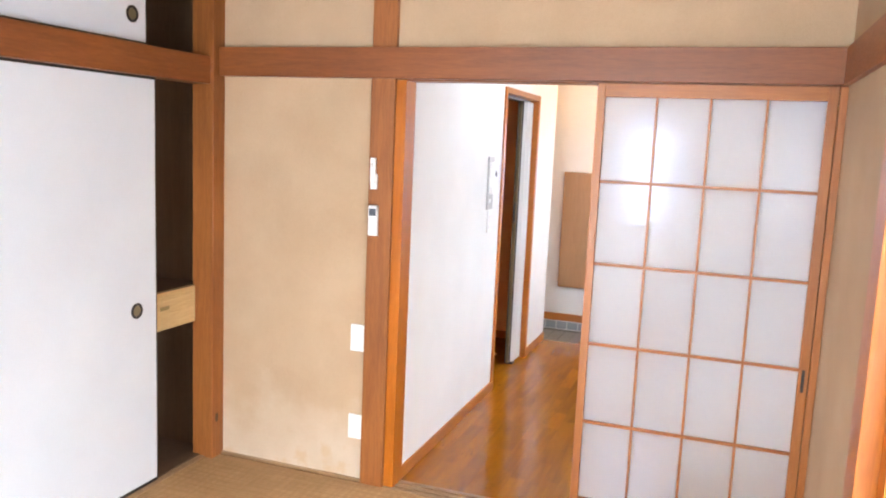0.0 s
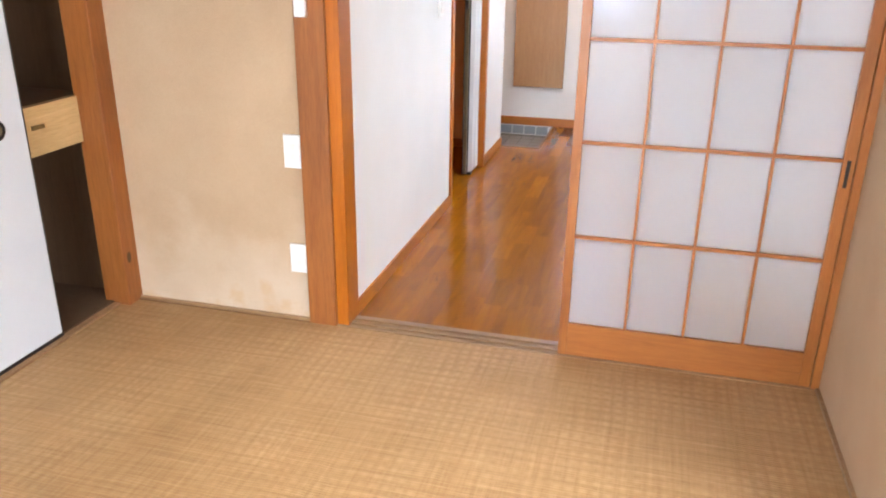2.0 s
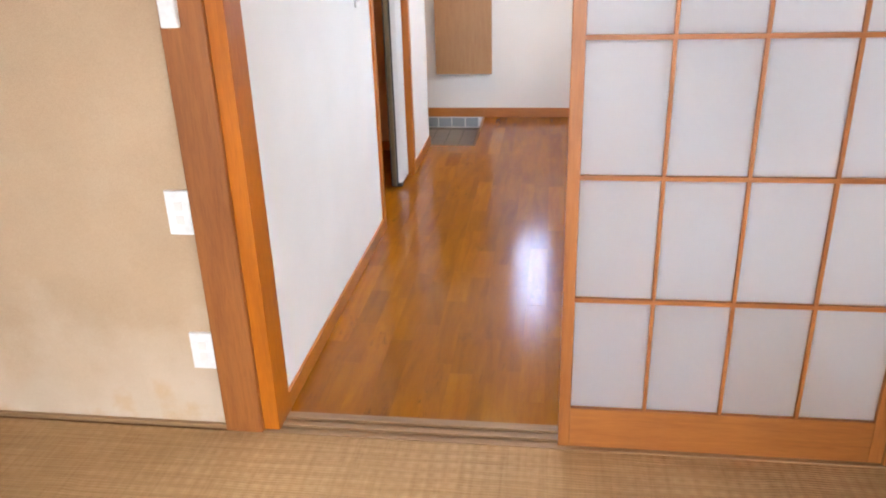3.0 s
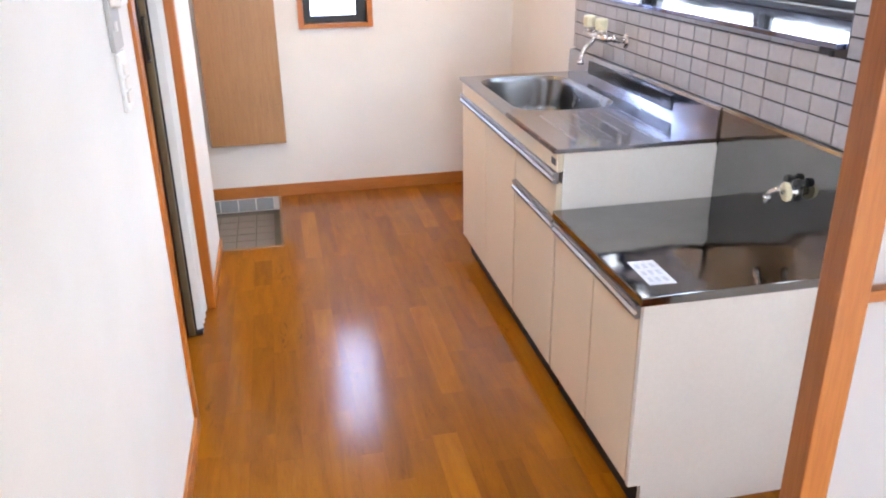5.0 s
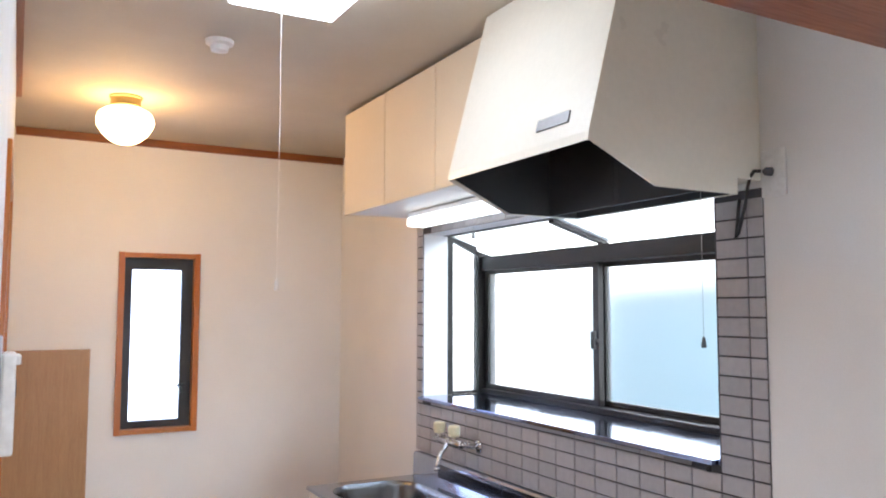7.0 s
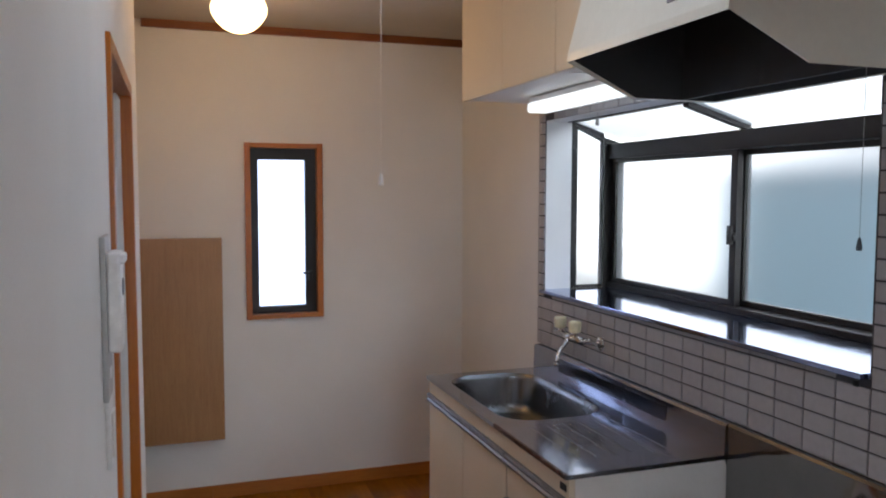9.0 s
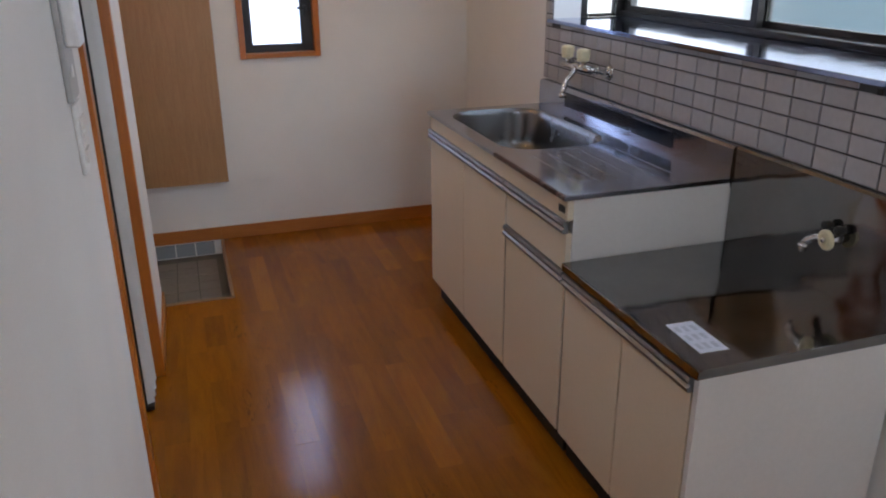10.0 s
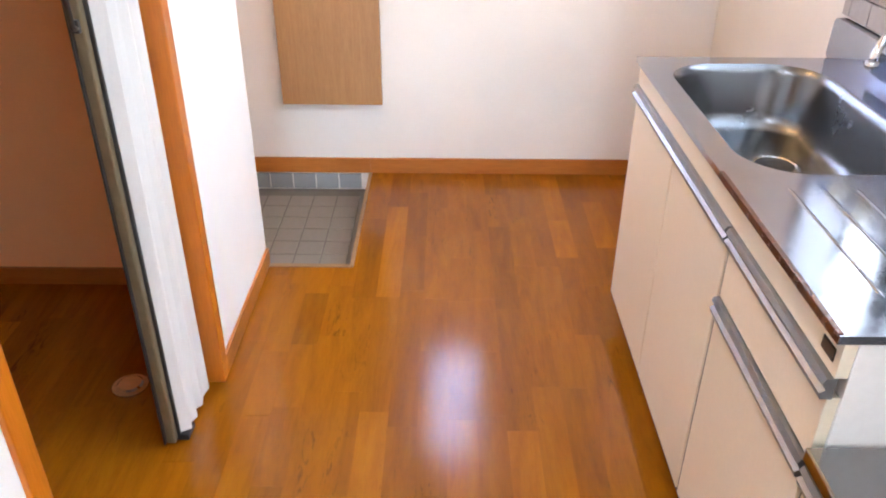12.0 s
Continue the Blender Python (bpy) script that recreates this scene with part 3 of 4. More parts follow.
body = block("body", (-0.099, -0.056, -0.022, -0.002, 1.131, 1.262), WHITE_PL, r2, bevel=0.005)
block("display", (-0.093, -0.062, -0.0235, -0.021, 1.218, 1.248), SCREEN, body, "dark grey display")


# ---- windows ----
def window_frame(name, label, at):
    return thing(name, at, label, "window", kind="structure")


w = window_frame("window_1", "tall timber-framed window beside the plaster wall", (ROOM_E, -1.7, 0.05))
block("casing", (ROOM_E - 0.016, ROOM_E + 0.06, -1.014, -0.885, 0.0, 1.795), TRIM_Z, w, bevel=0.002)
block("casing", (ROOM_E - 0.016, ROOM_E + 0.06, -2.65, -2.536, 0.0, 1.795), TRIM_Z, w, bevel=0.002)
block("head", (ROOM_E - 0.014, ROOM_E + 0.10, -2.536, -1.014, 1.74, 1.795), TRIM_Y, w, bevel=0.002)
block("sill", (ROOM_E - 0.02, ROOM_E + 0.10, -2.536, -1.014, 0.0, 0.06), TRIM_Y, w, bevel=0.002)
for y0, y1, xx in ((-1.73, -1.016, 0.035), (-2.534, -1.68, 0.067)):
    s = blocks("sash", [(ROOM_E + xx, ROOM_E + xx + 0.03, y0, y0 + 0.022, 0.06, 1.74), (ROOM_E + xx, ROOM_E + xx + 0.03, y1 - 0.075, y1, 0.06, 1.74), (ROOM_E + xx, ROOM_E + xx + 0.03, y0 + 0.022, y1 - 0.075, 0.06, 0.12), (ROOM_E + xx, ROOM_E + xx + 0.03, y0 + 0.022, y1 - 0.075, 1.69, 1.74)], TRIM_Z, w)
    g = block("pane", (ROOM_E + xx + 0.013, ROOM_E + xx + 0.017, y0 + 0.022, y1 - 0.075, 0.12, 1.69), VEILED, s)
    g.visible_shadow = False
w = window_frame("window_2", "wide window of the tatami room", (0.45, ROOM_S, 0.05))
for x0, x1, yy in ((-0.35, 0.47, 0.03), (0.43, 1.25, 0.065)):
    y = ROOM_S - yy
    s = blocks("sash", [(x0, x0 + 0.04, y - 0.03, y, 0.05, 1.95), (x1 - 0.04, x1, y - 0.03, y, 0.05, 1.95), (x0 + 0.04, x1 - 0.04, y - 0.03, y, 0.05, 0.11), (x0 + 0.04, x1 - 0.04, y - 0.03, y, 1.9, 1.95)], BRONZE, w)
    g = block("pane", (x0 + 0.04, x1 - 0.04, y - 0.017, y - 0.013, 0.11, 1.9), PANE, s)
    g.visible_shadow = False

# narrow end-wall window
HOME = KITCHEN
w = window_frame("window_3", "narrow frosted window with bronze sash and orange timber casing", (0.757, FAR, 0.9))
c = TRIM_Z
block("casing", (0.553, 0.582, FAR - 0.016, FAR + 0.09, 0.905, 1.802), c, w, bevel=0.002)
block("casing", (0.916, 0.945, FAR - 0.016, FAR + 0.09, 0.905, 1.802), c, w, bevel=0.002)
block("head", (0.582, 0.916, FAR - 0.014, FAR + 0.09, 1.776, 1.800), TRIM_X, w, bevel=0.002)
block("sill", (0.582, 0.916, FAR - 0.020, FAR + 0.09, 0.907, 0.930), TRIM_X, w, bevel=0.002)
s = blocks("sash", [(0.582, 0.622, FAR + 0.03, FAR + 0.07, 0.925, 1.782), (0.860, 0.916, FAR + 0.03, FAR + 0.07, 0.925, 1.782), (0.622, 0.860, FAR + 0.03, FAR + 0.07, 0.925, 0.966), (0.622, 0.860, FAR + 0.03, FAR + 0.07, 1.718, 1.782)], BRONZE, w)
block("latch", (0.872, 0.892, FAR + 0.008, FAR + 0.03, 1.095, 1.145), BRONZE, s, "dark latch handle", 0.003)
block("latch", (0.845, 0.880, FAR + 0.010, FAR + 0.022, 1.128, 1.140), BRONZE, s, "dark latch lever", 0.002)
g = block("pane", (0.622, 0.860, FAR + 0.048, FAR + 0.052, 0.966, 1.718), PANE, s)
g.visible_shadow = False


# bay window over the sink
def bay_window():
    w = window_frame("window_4", "bronze aluminium bay window with frosted sliding panes", (1.9, 1.8, 1.15))
    y0, y1, zb = 0.97, 2.64, 1.138
    xf, zt, zr = 2.06, 1.765, 1.862     # front plane, front head top, roof at the wall
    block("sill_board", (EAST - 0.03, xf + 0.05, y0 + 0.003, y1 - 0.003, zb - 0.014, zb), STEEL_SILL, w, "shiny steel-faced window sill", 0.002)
    block("sill_cap", (EAST - 0.037, EAST - 0.0305, 0.972, 0.986, zb - 0.030, zb - 0.0145), BRONZE, w, "small dark sill end cap", 0.002)
    for y, d in ((y0, 1), (y1, -1)):
        bm = bmesh.new()
        extrude_y(bm, [(EAST + 0.121, zb), (EAST + 0.121, zr), (EAST + 0.150, zr - 0.008), (EAST + 0.150, zb)], y, y - d * 0.03)
        side = part("side_frame", bm, BRONZE, w)
        bm = bmesh.new()
        extrude_y(bm, [(xf - 0.06, zb), (xf - 0.06, zt + 0.028), (xf + 0.04, zt), (xf + 0.04, zb)], y + d * 0.004, y - d * 0.04)
        part("corner_post", bm, BRONZE, w)
        bm = bmesh.new()
        extrude_y(bm, [(EAST + 0.15, zr - 0.03), (EAST + 0.15, zr - 0.002), (xf - 0.06, zt + 0.045), (xf - 0.06, zt + 0.01)], y, y - d * 0.03)
        part("side_head", bm, BRONZE, w)
        block("side_sill", (EAST + 0.15, xf - 0.06, min(y, y - d * 0.03), max(y, y - d * 0.03), zb, zb + 0.012), BRONZE, w)
        bm = bmesh.new()
        extrude_y(bm, [(EAST + 0.15, zb + 0.012), (EAST + 0.15, zr - 0.03), (xf - 0.06, zt + 0.01), (xf - 0.06, zb + 0.012)], y - d * 0.013, y - d * 0.017)
        g = part("pane", bm, PANE, side)
        g.visible_shadow = False
    block("front_head", (xf - 0.045, xf + 0.045, y0, y1, 1.700, zt), BRONZE, w, bevel=0.003)
    block("front_sill", (xf - 0.045, xf + 0.045, y0, y1, zb, zb + 0.022), BRONZE, w, bevel=0.003)
    mid = 1.835
    for a, b, dx in ((mid - 0.016, y1 - 0.012, -0.028), (y0 + 0.012, mid + 0.016, 0.006)):
        s = blocks("sash", [(xf + dx, xf + dx + 0.024, a, a + 0.032, zb + 0.022, 1.700), (xf + dx, xf + dx + 0.024, b - 0.032, b, zb + 0.022, 1.700), (xf + dx, xf + dx + 0.024, a + 0.032, b - 0.032, zb + 0.022, zb + 0.044), (xf + dx, xf + dx + 0.024, a + 0.032, b - 0.032, 1.682, 1.700)], BRONZE, w)
        g = block("pane", (xf + dx + 0.010, xf + dx + 0.014, a + 0.032, b - 0.032, zb + 0.044, 1.682), PANE, s)
        g.visible_shadow = False
        if dx < 0:
            bm = bmesh.new()
            lathe(bm, (xf + dx, mid - 0.005, 1.40), (-1, 0, 0), [(0, 0.016), (0.012, 0.015), (0.016, 0.008)], 16)
            bx(bm, xf + dx - 0.024, xf + dx - 0.010, mid - 0.014, mid + 0.002, 1.375, 1.44)
            part("crescent_latch", bm, BRONZE, s, "dark crescent latch")
    # sloping glass roof
    for ya, yb in ((y0, 1.835), (1.865, y1)):
        bm = bmesh.new()
        extrude_y(bm, [(EAST + 0.12, zr - 0.004), (EAST + 0.12, zr), (xf + 0.03, zt + 0.022), (xf + 0.03, zt + 0.018)], ya, yb)
        g = part("roof_pane", bm, PANE, w)
        g.visible_shadow = False
    bm = bmesh.new()
    extrude_y(bm, [(EAST + 0.12, zr - 0.022), (EAST + 0.12, zr + 0.01), (xf + 0.04, zt + 0.03), (xf + 0.04, zt)], 1.835, 1.865)
    part("roof_bar", bm, BRONZE, w)
    block("roof_edge", (EAST + 0.10, EAST + 0.135, y0, y1, zr - 0.010, zr + 0.014), BRONZE, w)


bay_window()

# what stands outside
setting(block("ground", (-300, 300, -300, 300, -0.62, -0.6), GROUND), "plain ground outside", "ground")
nb = thing("neighbour_house", (5.5, 0.2, -0.6), "blue-grey wall of the house next door", "house")
block("wall", (4.6, 8.0, 0.6, 5.2, -0.6, 1.72), OUTSIDE, nb)
bm = bmesh.new()
extrude_y(bm, [(4.5, 1.72), (6.3, 2.1), (8.1, 1.72)], 0.5, 5.3)
part("roof", bm, ALU, nb, "pale metal roof")
setting(block("backdrop", (12.0, 12.1, -12.0, 24.0, -0.6, 14.0), HAZE), "bright overcast sky", "sky")


# ---- kitchen units ----
DX = 1.190   # door faces


def handle_strip(y0, y1, z0, z1, parent):
    bm = bmesh.new()
    extrude_y(bm, [(DX + 0.006, z0), (DX - 0.010, z0), (DX - 0.013, z0 + 0.010), (DX - 0.006, z0 + 0.015), (DX - 0.012, z1 - 0.008), (DX - 0.008, z1), (DX + 0.006, z1)], y0, y1)
    return part("handle", bm, ALU, parent, "brushed aluminium handle strip")


def door(y0, y1, z0, z1, parent):
    return block("door", (DX, DX + 0.018, y0 + 0.0022, y1 - 0.0022, z0, z1), CREAM, parent, bevel=0.0015)


def sink_top(t):
    """Deck with a rounded basin pressed into it."""
    x0, x1, y0, y1, z = DX - 0.012, 1.692, 1.418, 2.622, 0.805
    bx0, bx1, by0, by1, r = 1.230, 1.605, 1.90, 2.565, 0.12
    n = 8

    def loop(inset, rr):
        pts = []
        a0, a1, b0, b1 = bx0 + inset, bx1 - inset, by0 + inset, by1 - inset
        for cx, cy, s in ((a1 - rr, b1 - rr, 0), (a0 + rr, b1 - rr, 1), (a0 + rr, b0 + rr, 2), (a1 - rr, b0 + rr, 3)):
            for i in range(n + 1):
                an = math.pi / 2 * (s + i / n)
                pts.append((cx + rr * math.cos(an), cy + rr * math.sin(an)))
        return pts

    bm = bmesh.new()
    rim = [vert(bm, (x, y, z)) for x, y in loop(0, r)]
    outer = [vert(bm, p) for p in ((x1, y1, z), (x0, y1, z), (x0, y0, z), (x1, y0, z))]
    k = n + 1
    for s in range(4):
        for i in range(n):
            bm.faces.new((rim[s * k + i], rim[s * k + i + 1], outer[s]))
        bm.faces.new((rim[s * k + n], rim[(s + 1) * k % (4 * k)], outer[(s + 1) % 4], outer[s]))
    for a, b in zip(outer, outer[1:] + outer[:1]):
        c, d = bm.verts.new(b.co - Vector((0, 0, 0.013))), bm.verts.new(a.co - Vector((0, 0, 0.013)))
        bm.faces.new((a, b, c, d))
    part("worktop", bm, STEEL_DECK, t, "stainless steel drainer top")
    bm = bmesh.new()
    levels = [(0.0, r, z), (0.004, r, z - 0.004), (0.012, r, z - 0.02), (0.022, r, z - 0.118), (0.034, r - 0.01, z - 0.146), (0.060, r - 0.03, z - 0.158), (0.14, 0.03, z - 0.163)]
    rings = [[vert(bm, (x, y, zz)) for x, y in loop(i, rr)] for i, rr, zz in levels]
    m = 4 * k
    for a, b in zip(rings, rings[1:]):
        for i in range(m):
            bm.faces.new((a[i], a[(i + 1) % m], b[(i + 1) % m], b[i]))
    bm.faces.new(rings[-1])
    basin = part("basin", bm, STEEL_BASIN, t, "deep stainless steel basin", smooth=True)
    bm = bmesh.new()
    lathe(bm, (1.45, 2.30, z - 0.1625), (0, 0, 1), [(0, 0.062), (0.004, 0.060), (0.005, 0.050), (0.001, 0.046)], 28)
    part("drain_ring", bm, CHROME, basin, "chrome drain ring")
    bm = bmesh.new()
    lathe(bm, (1.45, 2.30, z - 0.1615), (0, 0, 1), [(0, 0.045), (0.004, 0.044), (0.007, 0.02)], 24)
    part("drain_cap", bm, DARK_PL, basin, "dark drain strainer")
    for i in range(6):
        x = 1.275 + i * 0.058
        bm = bmesh.new()
        tube(bm, [(x, 1.50 + 0.02 * (i % 2), z - 0.0066), (x, 1.52 + 0.02 * (i % 2), z - 0.0046), (x, 1.83, z - 0.0046), (x, 1.85, z - 0.0066)], 0.0062, 10)
        part("drainer_rib", bm, STEEL_DECK, t, smooth=True)
    # brown film still stuck along the front lip
    block("edge_film", (x0 - 0.0012, x0 + 0.007, y0 + 0.004, 1.912, z - 0.012, z + 0.0012), FILM, t, "dark brown peeling edge film")
    # back riser with a folded top edge
    bm = bmesh.new()
    extrude_y(bm, [(1.692, z - 0.03), (1.682, z), (1.684, 0.888), (1.690, 0.896), (1.716, 0.896), (1.716, z - 0.03)], 1.418, 2.668)
    riser = part("back_riser", bm, STEEL_DECK, t, "polished steel upstand")
    # no recess modelled: thin dark blocks paint the shade of the two trays
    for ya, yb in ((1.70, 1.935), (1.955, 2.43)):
        block("soap_tray_shade", (1.6785, 1.6835, ya, yb, 0.826, 0.878), TRAY_SHADE, riser, "raised dark panel for the shade of a soap tray", 0.002)


sink = thing("sink_cabinet", (1.45, 2.02, 0.0), "cream kitchen sink unit with stainless steel top", "kitchen cabinet")
blocks("body", [(DX + 0.019, 1.705, 1.436, 2.605, 0.088, 0.56), (DX + 0.019, DX + 0.05, 1.436, 2.605, 0.56, 0.774), (1.65, 1.705, 1.436, 2.605, 0.56, 0.774)], SIDE_WHITE, sink)
block("side_panel", (DX + 0.0185, 1.71, 1.420, 1.436, 0.088, 0.791), SIDE_WHITE, sink, "plain white side panel", 0.001)
block("side_panel", (DX + 0.0185, 1.71, 2.605, 2.620, 0.088, 0.791), SIDE_WHITE, sink, "plain white side panel", 0.001)
block("apron", (DX, DX + 0.018, 1.421, 2.619, 0.735, 0.791), CREAM, sink, bevel=0.001)
block("badge", (DX - 0.002, DX, 1.434, 1.470, 0.752, 0.772), DARK_PL, sink, "small dark maker's badge", 0.0008)
for y0, y1 in ((1.837, 2.226), (2.228, 2.619)):
    d = door(y0, y1, 0.090, 0.700, sink)
    handle_strip(y0, y1, 0.700, 0.734, d)
dr = block("drawer", (DX, DX + 0.018, 1.423, 1.829, 0.594, 0.700), CREAM, sink, bevel=0.0015)
handle_strip(1.422, 1.830, 0.700, 0.734, dr)
d = door(1.422, 1.830, 0.090, 0.558, sink)
handle_strip(1.422, 1.830, 0.558, 0.592, d)
# black block in the gap, painting the shade between the fronts
block("gap_shade", (DX + 0.004, DX + 0.0188, 1.8295, 1.8388, 0.091, 0.733), KICK, sink, "black strip for the shade between the fronts")
# kick board set forward so its black reads as shadow under the doors
block("kick_board", (1.225, 1.70, 1.436, 2.604, 0.0, 0.088), KICK, sink)
sink_top(sink)

stove = thing("stove_cabinet", (1.45, 1.12, 0.0), "low cream stove unit with shiny steel top", "kitchen cabinet")
block("body", (DX + 0.019, 1.705, 0.836, 1.414, 0.088, 0.598), SIDE_WHITE, stove)
bm = bmesh.new()
extrude_y(bm, [(DX, 0.088), (1.225, 0.088), (1.225, 0.0), (1.71, 0.0), (1.71, 0.596), (DX, 0.596)], 0.818, 0.834)
part("side_panel", bm, SIDE_WHITE, stove, "plain white side panel")
for y0, y1 in ((0.838, 1.112), (1.114, 1.413)):
    d = door(y0, y1, 0.090, 0.556, stove)
    handle_strip(y0, y1, 0.556, 0.590, d)
# black block painting the shade between stove and sink units
block("gap_shade", (DX + 0.004, DX + 0.0188, 1.4125, 1.4195, 0.091, 0.595), KICK, stove, "black strip for the shade between the units")
block("kick_board", (1.225, 1.70, 0.836, 1.416, 0.0, 0.088), KICK, stove)
block("worktop", (DX - 0.012, 1.700, 0.812, 1.416, 0.598, 0.622), STEEL_MIRROR, stove, "mirror-bright stainless steel hob plate", 0.003)
bm = bmesh.new()
extrude_y(bm, [(1.6905, 0.6225), (1.690, 0.70), (1.690, 0.890), (1.696, 0.897), (1.716, 0.897), (1.716, 0.6225)], 0.846, 1.416)
part("splash_sheet", bm, STEEL_MIRROR, stove, "wavy polished steel splash sheet")

label = thing("paper_label", (1.262, 0.938, 0.622), "white printed paper label stuck on the steel top", "label")
HOME = ROOM
bm = bmesh.new()
bx(bm, -0.034, 0.034, -0.068, 0.068, 0.0, 0.0012)
ob = part("sheet", bm, STICKER, label)
ob.matrix_parent_inverse = Matrix.Identity(4)
for i in range(3):
    for j in range(3):
        ob2 = block("print_bar", (-0.026 + i * 0.019, -0.016 + i * 0.019, -0.055 + j * 0.04, -0.030 + j * 0.04, 0.0012, 0.0016), INK, ob)
label.rotation_euler = (0, 0, radians(-2))
HOME = KITCHEN


# gas tap on the splash sheet
tap = thing("gas_tap", (1.69, 1.025, 0.765), "gas tap with cream dial and black levers", "gas tap")
bm = bmesh.new()
lathe(bm, (1.690, 1.025, 0.765), (-1, 0, 0), [(0, 0.016), (0.010, 0.016), (0.014, 0.012), (0.030, 0.012)], 20)
tube(bm, [(1.672, 1.025, 0.765), (1.660, 1.055, 0.762), (1.650, 1.070, 0.752), (1.645, 1.078, 0.735)], 0.010, 12)
lathe(bm, (1.6455, 1.077, 0.740), (0, 0.1, -1), [(0, 0.012), (0.004, 0.0135), (0.008, 0.010), (0.016, 0.0105), (0.024, 0.007)], 14)
part("body", bm, CHROME, tap, "chrome body and hose nozzle", smooth=True)
bm = bmesh.new()
lathe(bm, (1.662, 1.022, 0.767), (-1, 0.15, -0.1), [(0, 0.024), (0.007, 0.025), (0.011, 0.023), (0.012, 0.015), (0.008, 0.013)], 28)
dial = part("dial", bm, CREAM_PL, tap)
bm = bmesh.new()
lathe(bm, (1.653, 1.0235, 0.766), (-1, 0.15, -0.1), [(0, 0.007), (0.006, 0.006), (0.008, 0.004)], 14)
part("dial_hub", bm, CHROME, dial, "chrome dial hub")
for dy, dz in ((-0.020, 0.028), (0.020, 0.028)):
    bm = bmesh.new()
    lathe(bm, (1.690, 1.025 + dy, 0.765 + dz), (-1, 0, 0), [(0, 0.008), (0.010, 0.008), (0.012, 0.012), (0.024, 0.011), (0.027, 0.006)], 16)
    part("lever", bm, DARK_PL, tap, "black gas lever")

# mixer tap on the tiles
mixer = thing("mixer_tap", (1.66, 2.27, 0.99), "chrome two-handle wall tap with cream knobs", "tap")
bm = bmesh.new()
tube(bm, [(1.64, 2.375, 1.000), (1.64, 2.165, 1.000)], 0.014, 14)
tube(bm, [(1.64, 2.27, 1.000), (1.628, 2.262, 0.990), (1.610, 2.250, 0.972), (1.595, 2.238, 0.968), (1.580, 2.226, 0.962), (1.566, 2.214, 0.946), (1.558, 2.207, 0.930), (1.555, 2.204, 0.914)], 0.0095, 12)
lathe(bm, (1.555, 2.204, 0.920), (0, 0, -1), [(0, 0.0095), (0.001, 0.013), (0.014, 0.013), (0.016, 0.009)], 16)
part("body", bm, CHROME, mixer, smooth=True)
for y in (2.37, 2.17):
    bm = bmesh.new()
    tube(bm, [(1.64, y, 1.000), (1.665, y, 0.998), (1.685, y - 0.01, 0.992), (1.715, y - 0.012, 0.990)], 0.010, 12)
    lathe(bm, (1.664, y, 0.998), (1, 0, 0), [(0, 0.012), (0.001, 0.015), (0.013, 0.015), (0.014, 0.012)], 6)
    lathe(bm, (1.7125, y - 0.012, 0.990), (-1, 0, 0), [(0, 0.028), (0.004, 0.028), (0.010, 0.014)], 20)
    part("inlet_pipe", bm, CHROME, mixer, smooth=True)
for y in (2.335, 2.215):
    bm = bmesh.new()
    tube(bm, [(1.64, y, 1.0), (1.635, y, 1.026)], 0.010, 12)
    stem = part("valve_stem", bm, CHROME, mixer, smooth=True)
    bm = bmesh.new()
    lathe(bm, (1.635, y, 1.026), (0, 0, 1), [(0, 0.019), (0.003, 0.0225), (0.012, 0.0225), (0.014, 0.024), (0.036, 0.0245), (0.042, 0.022), (0.044, 0.012)], 10)
    part("knob", bm, CREAM_PL, stem, "cream plastic knob")


# ---- wall cabinets, hood and lamps ----
CX = 1.335


def wall_cabinet(y0, y1, doors, label):
    t = thing("wall_cabinet", (1.52, (y0 + y1) / 2, 1.925), label, "wall cabinet", "wall cabinets over the sink")
    block("body", (CX + 0.018, EAST - 0.002, y0 + 0.002, y1 - 0.002, 1.925, KC - 0.022), SIDE_WHITE, t, bevel=0.001)
    block("top_filler", (CX + 0.03, EAST - 0.002, y0 + 0.002, y1 - 0.002, KC - 0.021, KC - 0.001), BRONZE, t, "dark gap filler under the ceiling")
    cuts = [y0 + i * (y1 - y0) / doors for i in range(doors + 1)]
    for a, b in zip(cuts, cuts[1:]):
        block("door", (CX, CX + 0.017, a + 0.002, b - 0.002, 1.920, KC - 0.022), CREAM, t, bevel=0.0015)
    return t


wall_cabinet(1.815, 2.640, 2, "cream two-door wall cabinet under the ceiling")
wall_cabinet(1.415, 1.813, 1, "cream single-door wall cabinet beside the hood")

hood = thing("range_hood", (1.45, 1.10, 1.83), "cream enamelled range hood with dark inside", "range hood")
ha, hb = 0.800, 1.410
bm = bmesh.new()
out = [(1.162, 1.880), (1.164, 1.900), (1.290, KC - 0.003), (1.612, KC - 0.003), (1.612, 1.795), (1.355, 1.795)]
ins = [(1.174, 1.883), (1.178, 1.905), (1.294, KC - 0.02), (1.602, KC - 0.02), (1.602, 1.797), (1.358, 1.797)]
# closed skin on top and sides, open below
A = [[vert(bm, (x, y, z)) for x, z in out] for y in (ha, hb)]
B = [[vert(bm, (x, y, z)) for x, z in ins] for y in (ha + 0.012, hb - 0.012)]
for i in range(4):
    bm.faces.new((A[0][i], A[0][i + 1], A[1][i + 1], A[1][i]))
bm.faces.new(A[0])
bm.faces.new(A[1])
for i in (0, 4, 5):
    j = (i + 1) % 6
    for s in (0, 1):
        if i == 5 or i == 4:
            bm.faces.new((A[s][i], A[s][j], B[s][j], B[s][i]))
bm.faces.new((A[0][0], A[1][0], B[1][0], B[0][0]))
bm.faces.new((A[0][4], A[1][4], B[1][4], B[0][4]))
part("shell", bm, HOOD_PAINT, hood)
bm = bmesh.new()
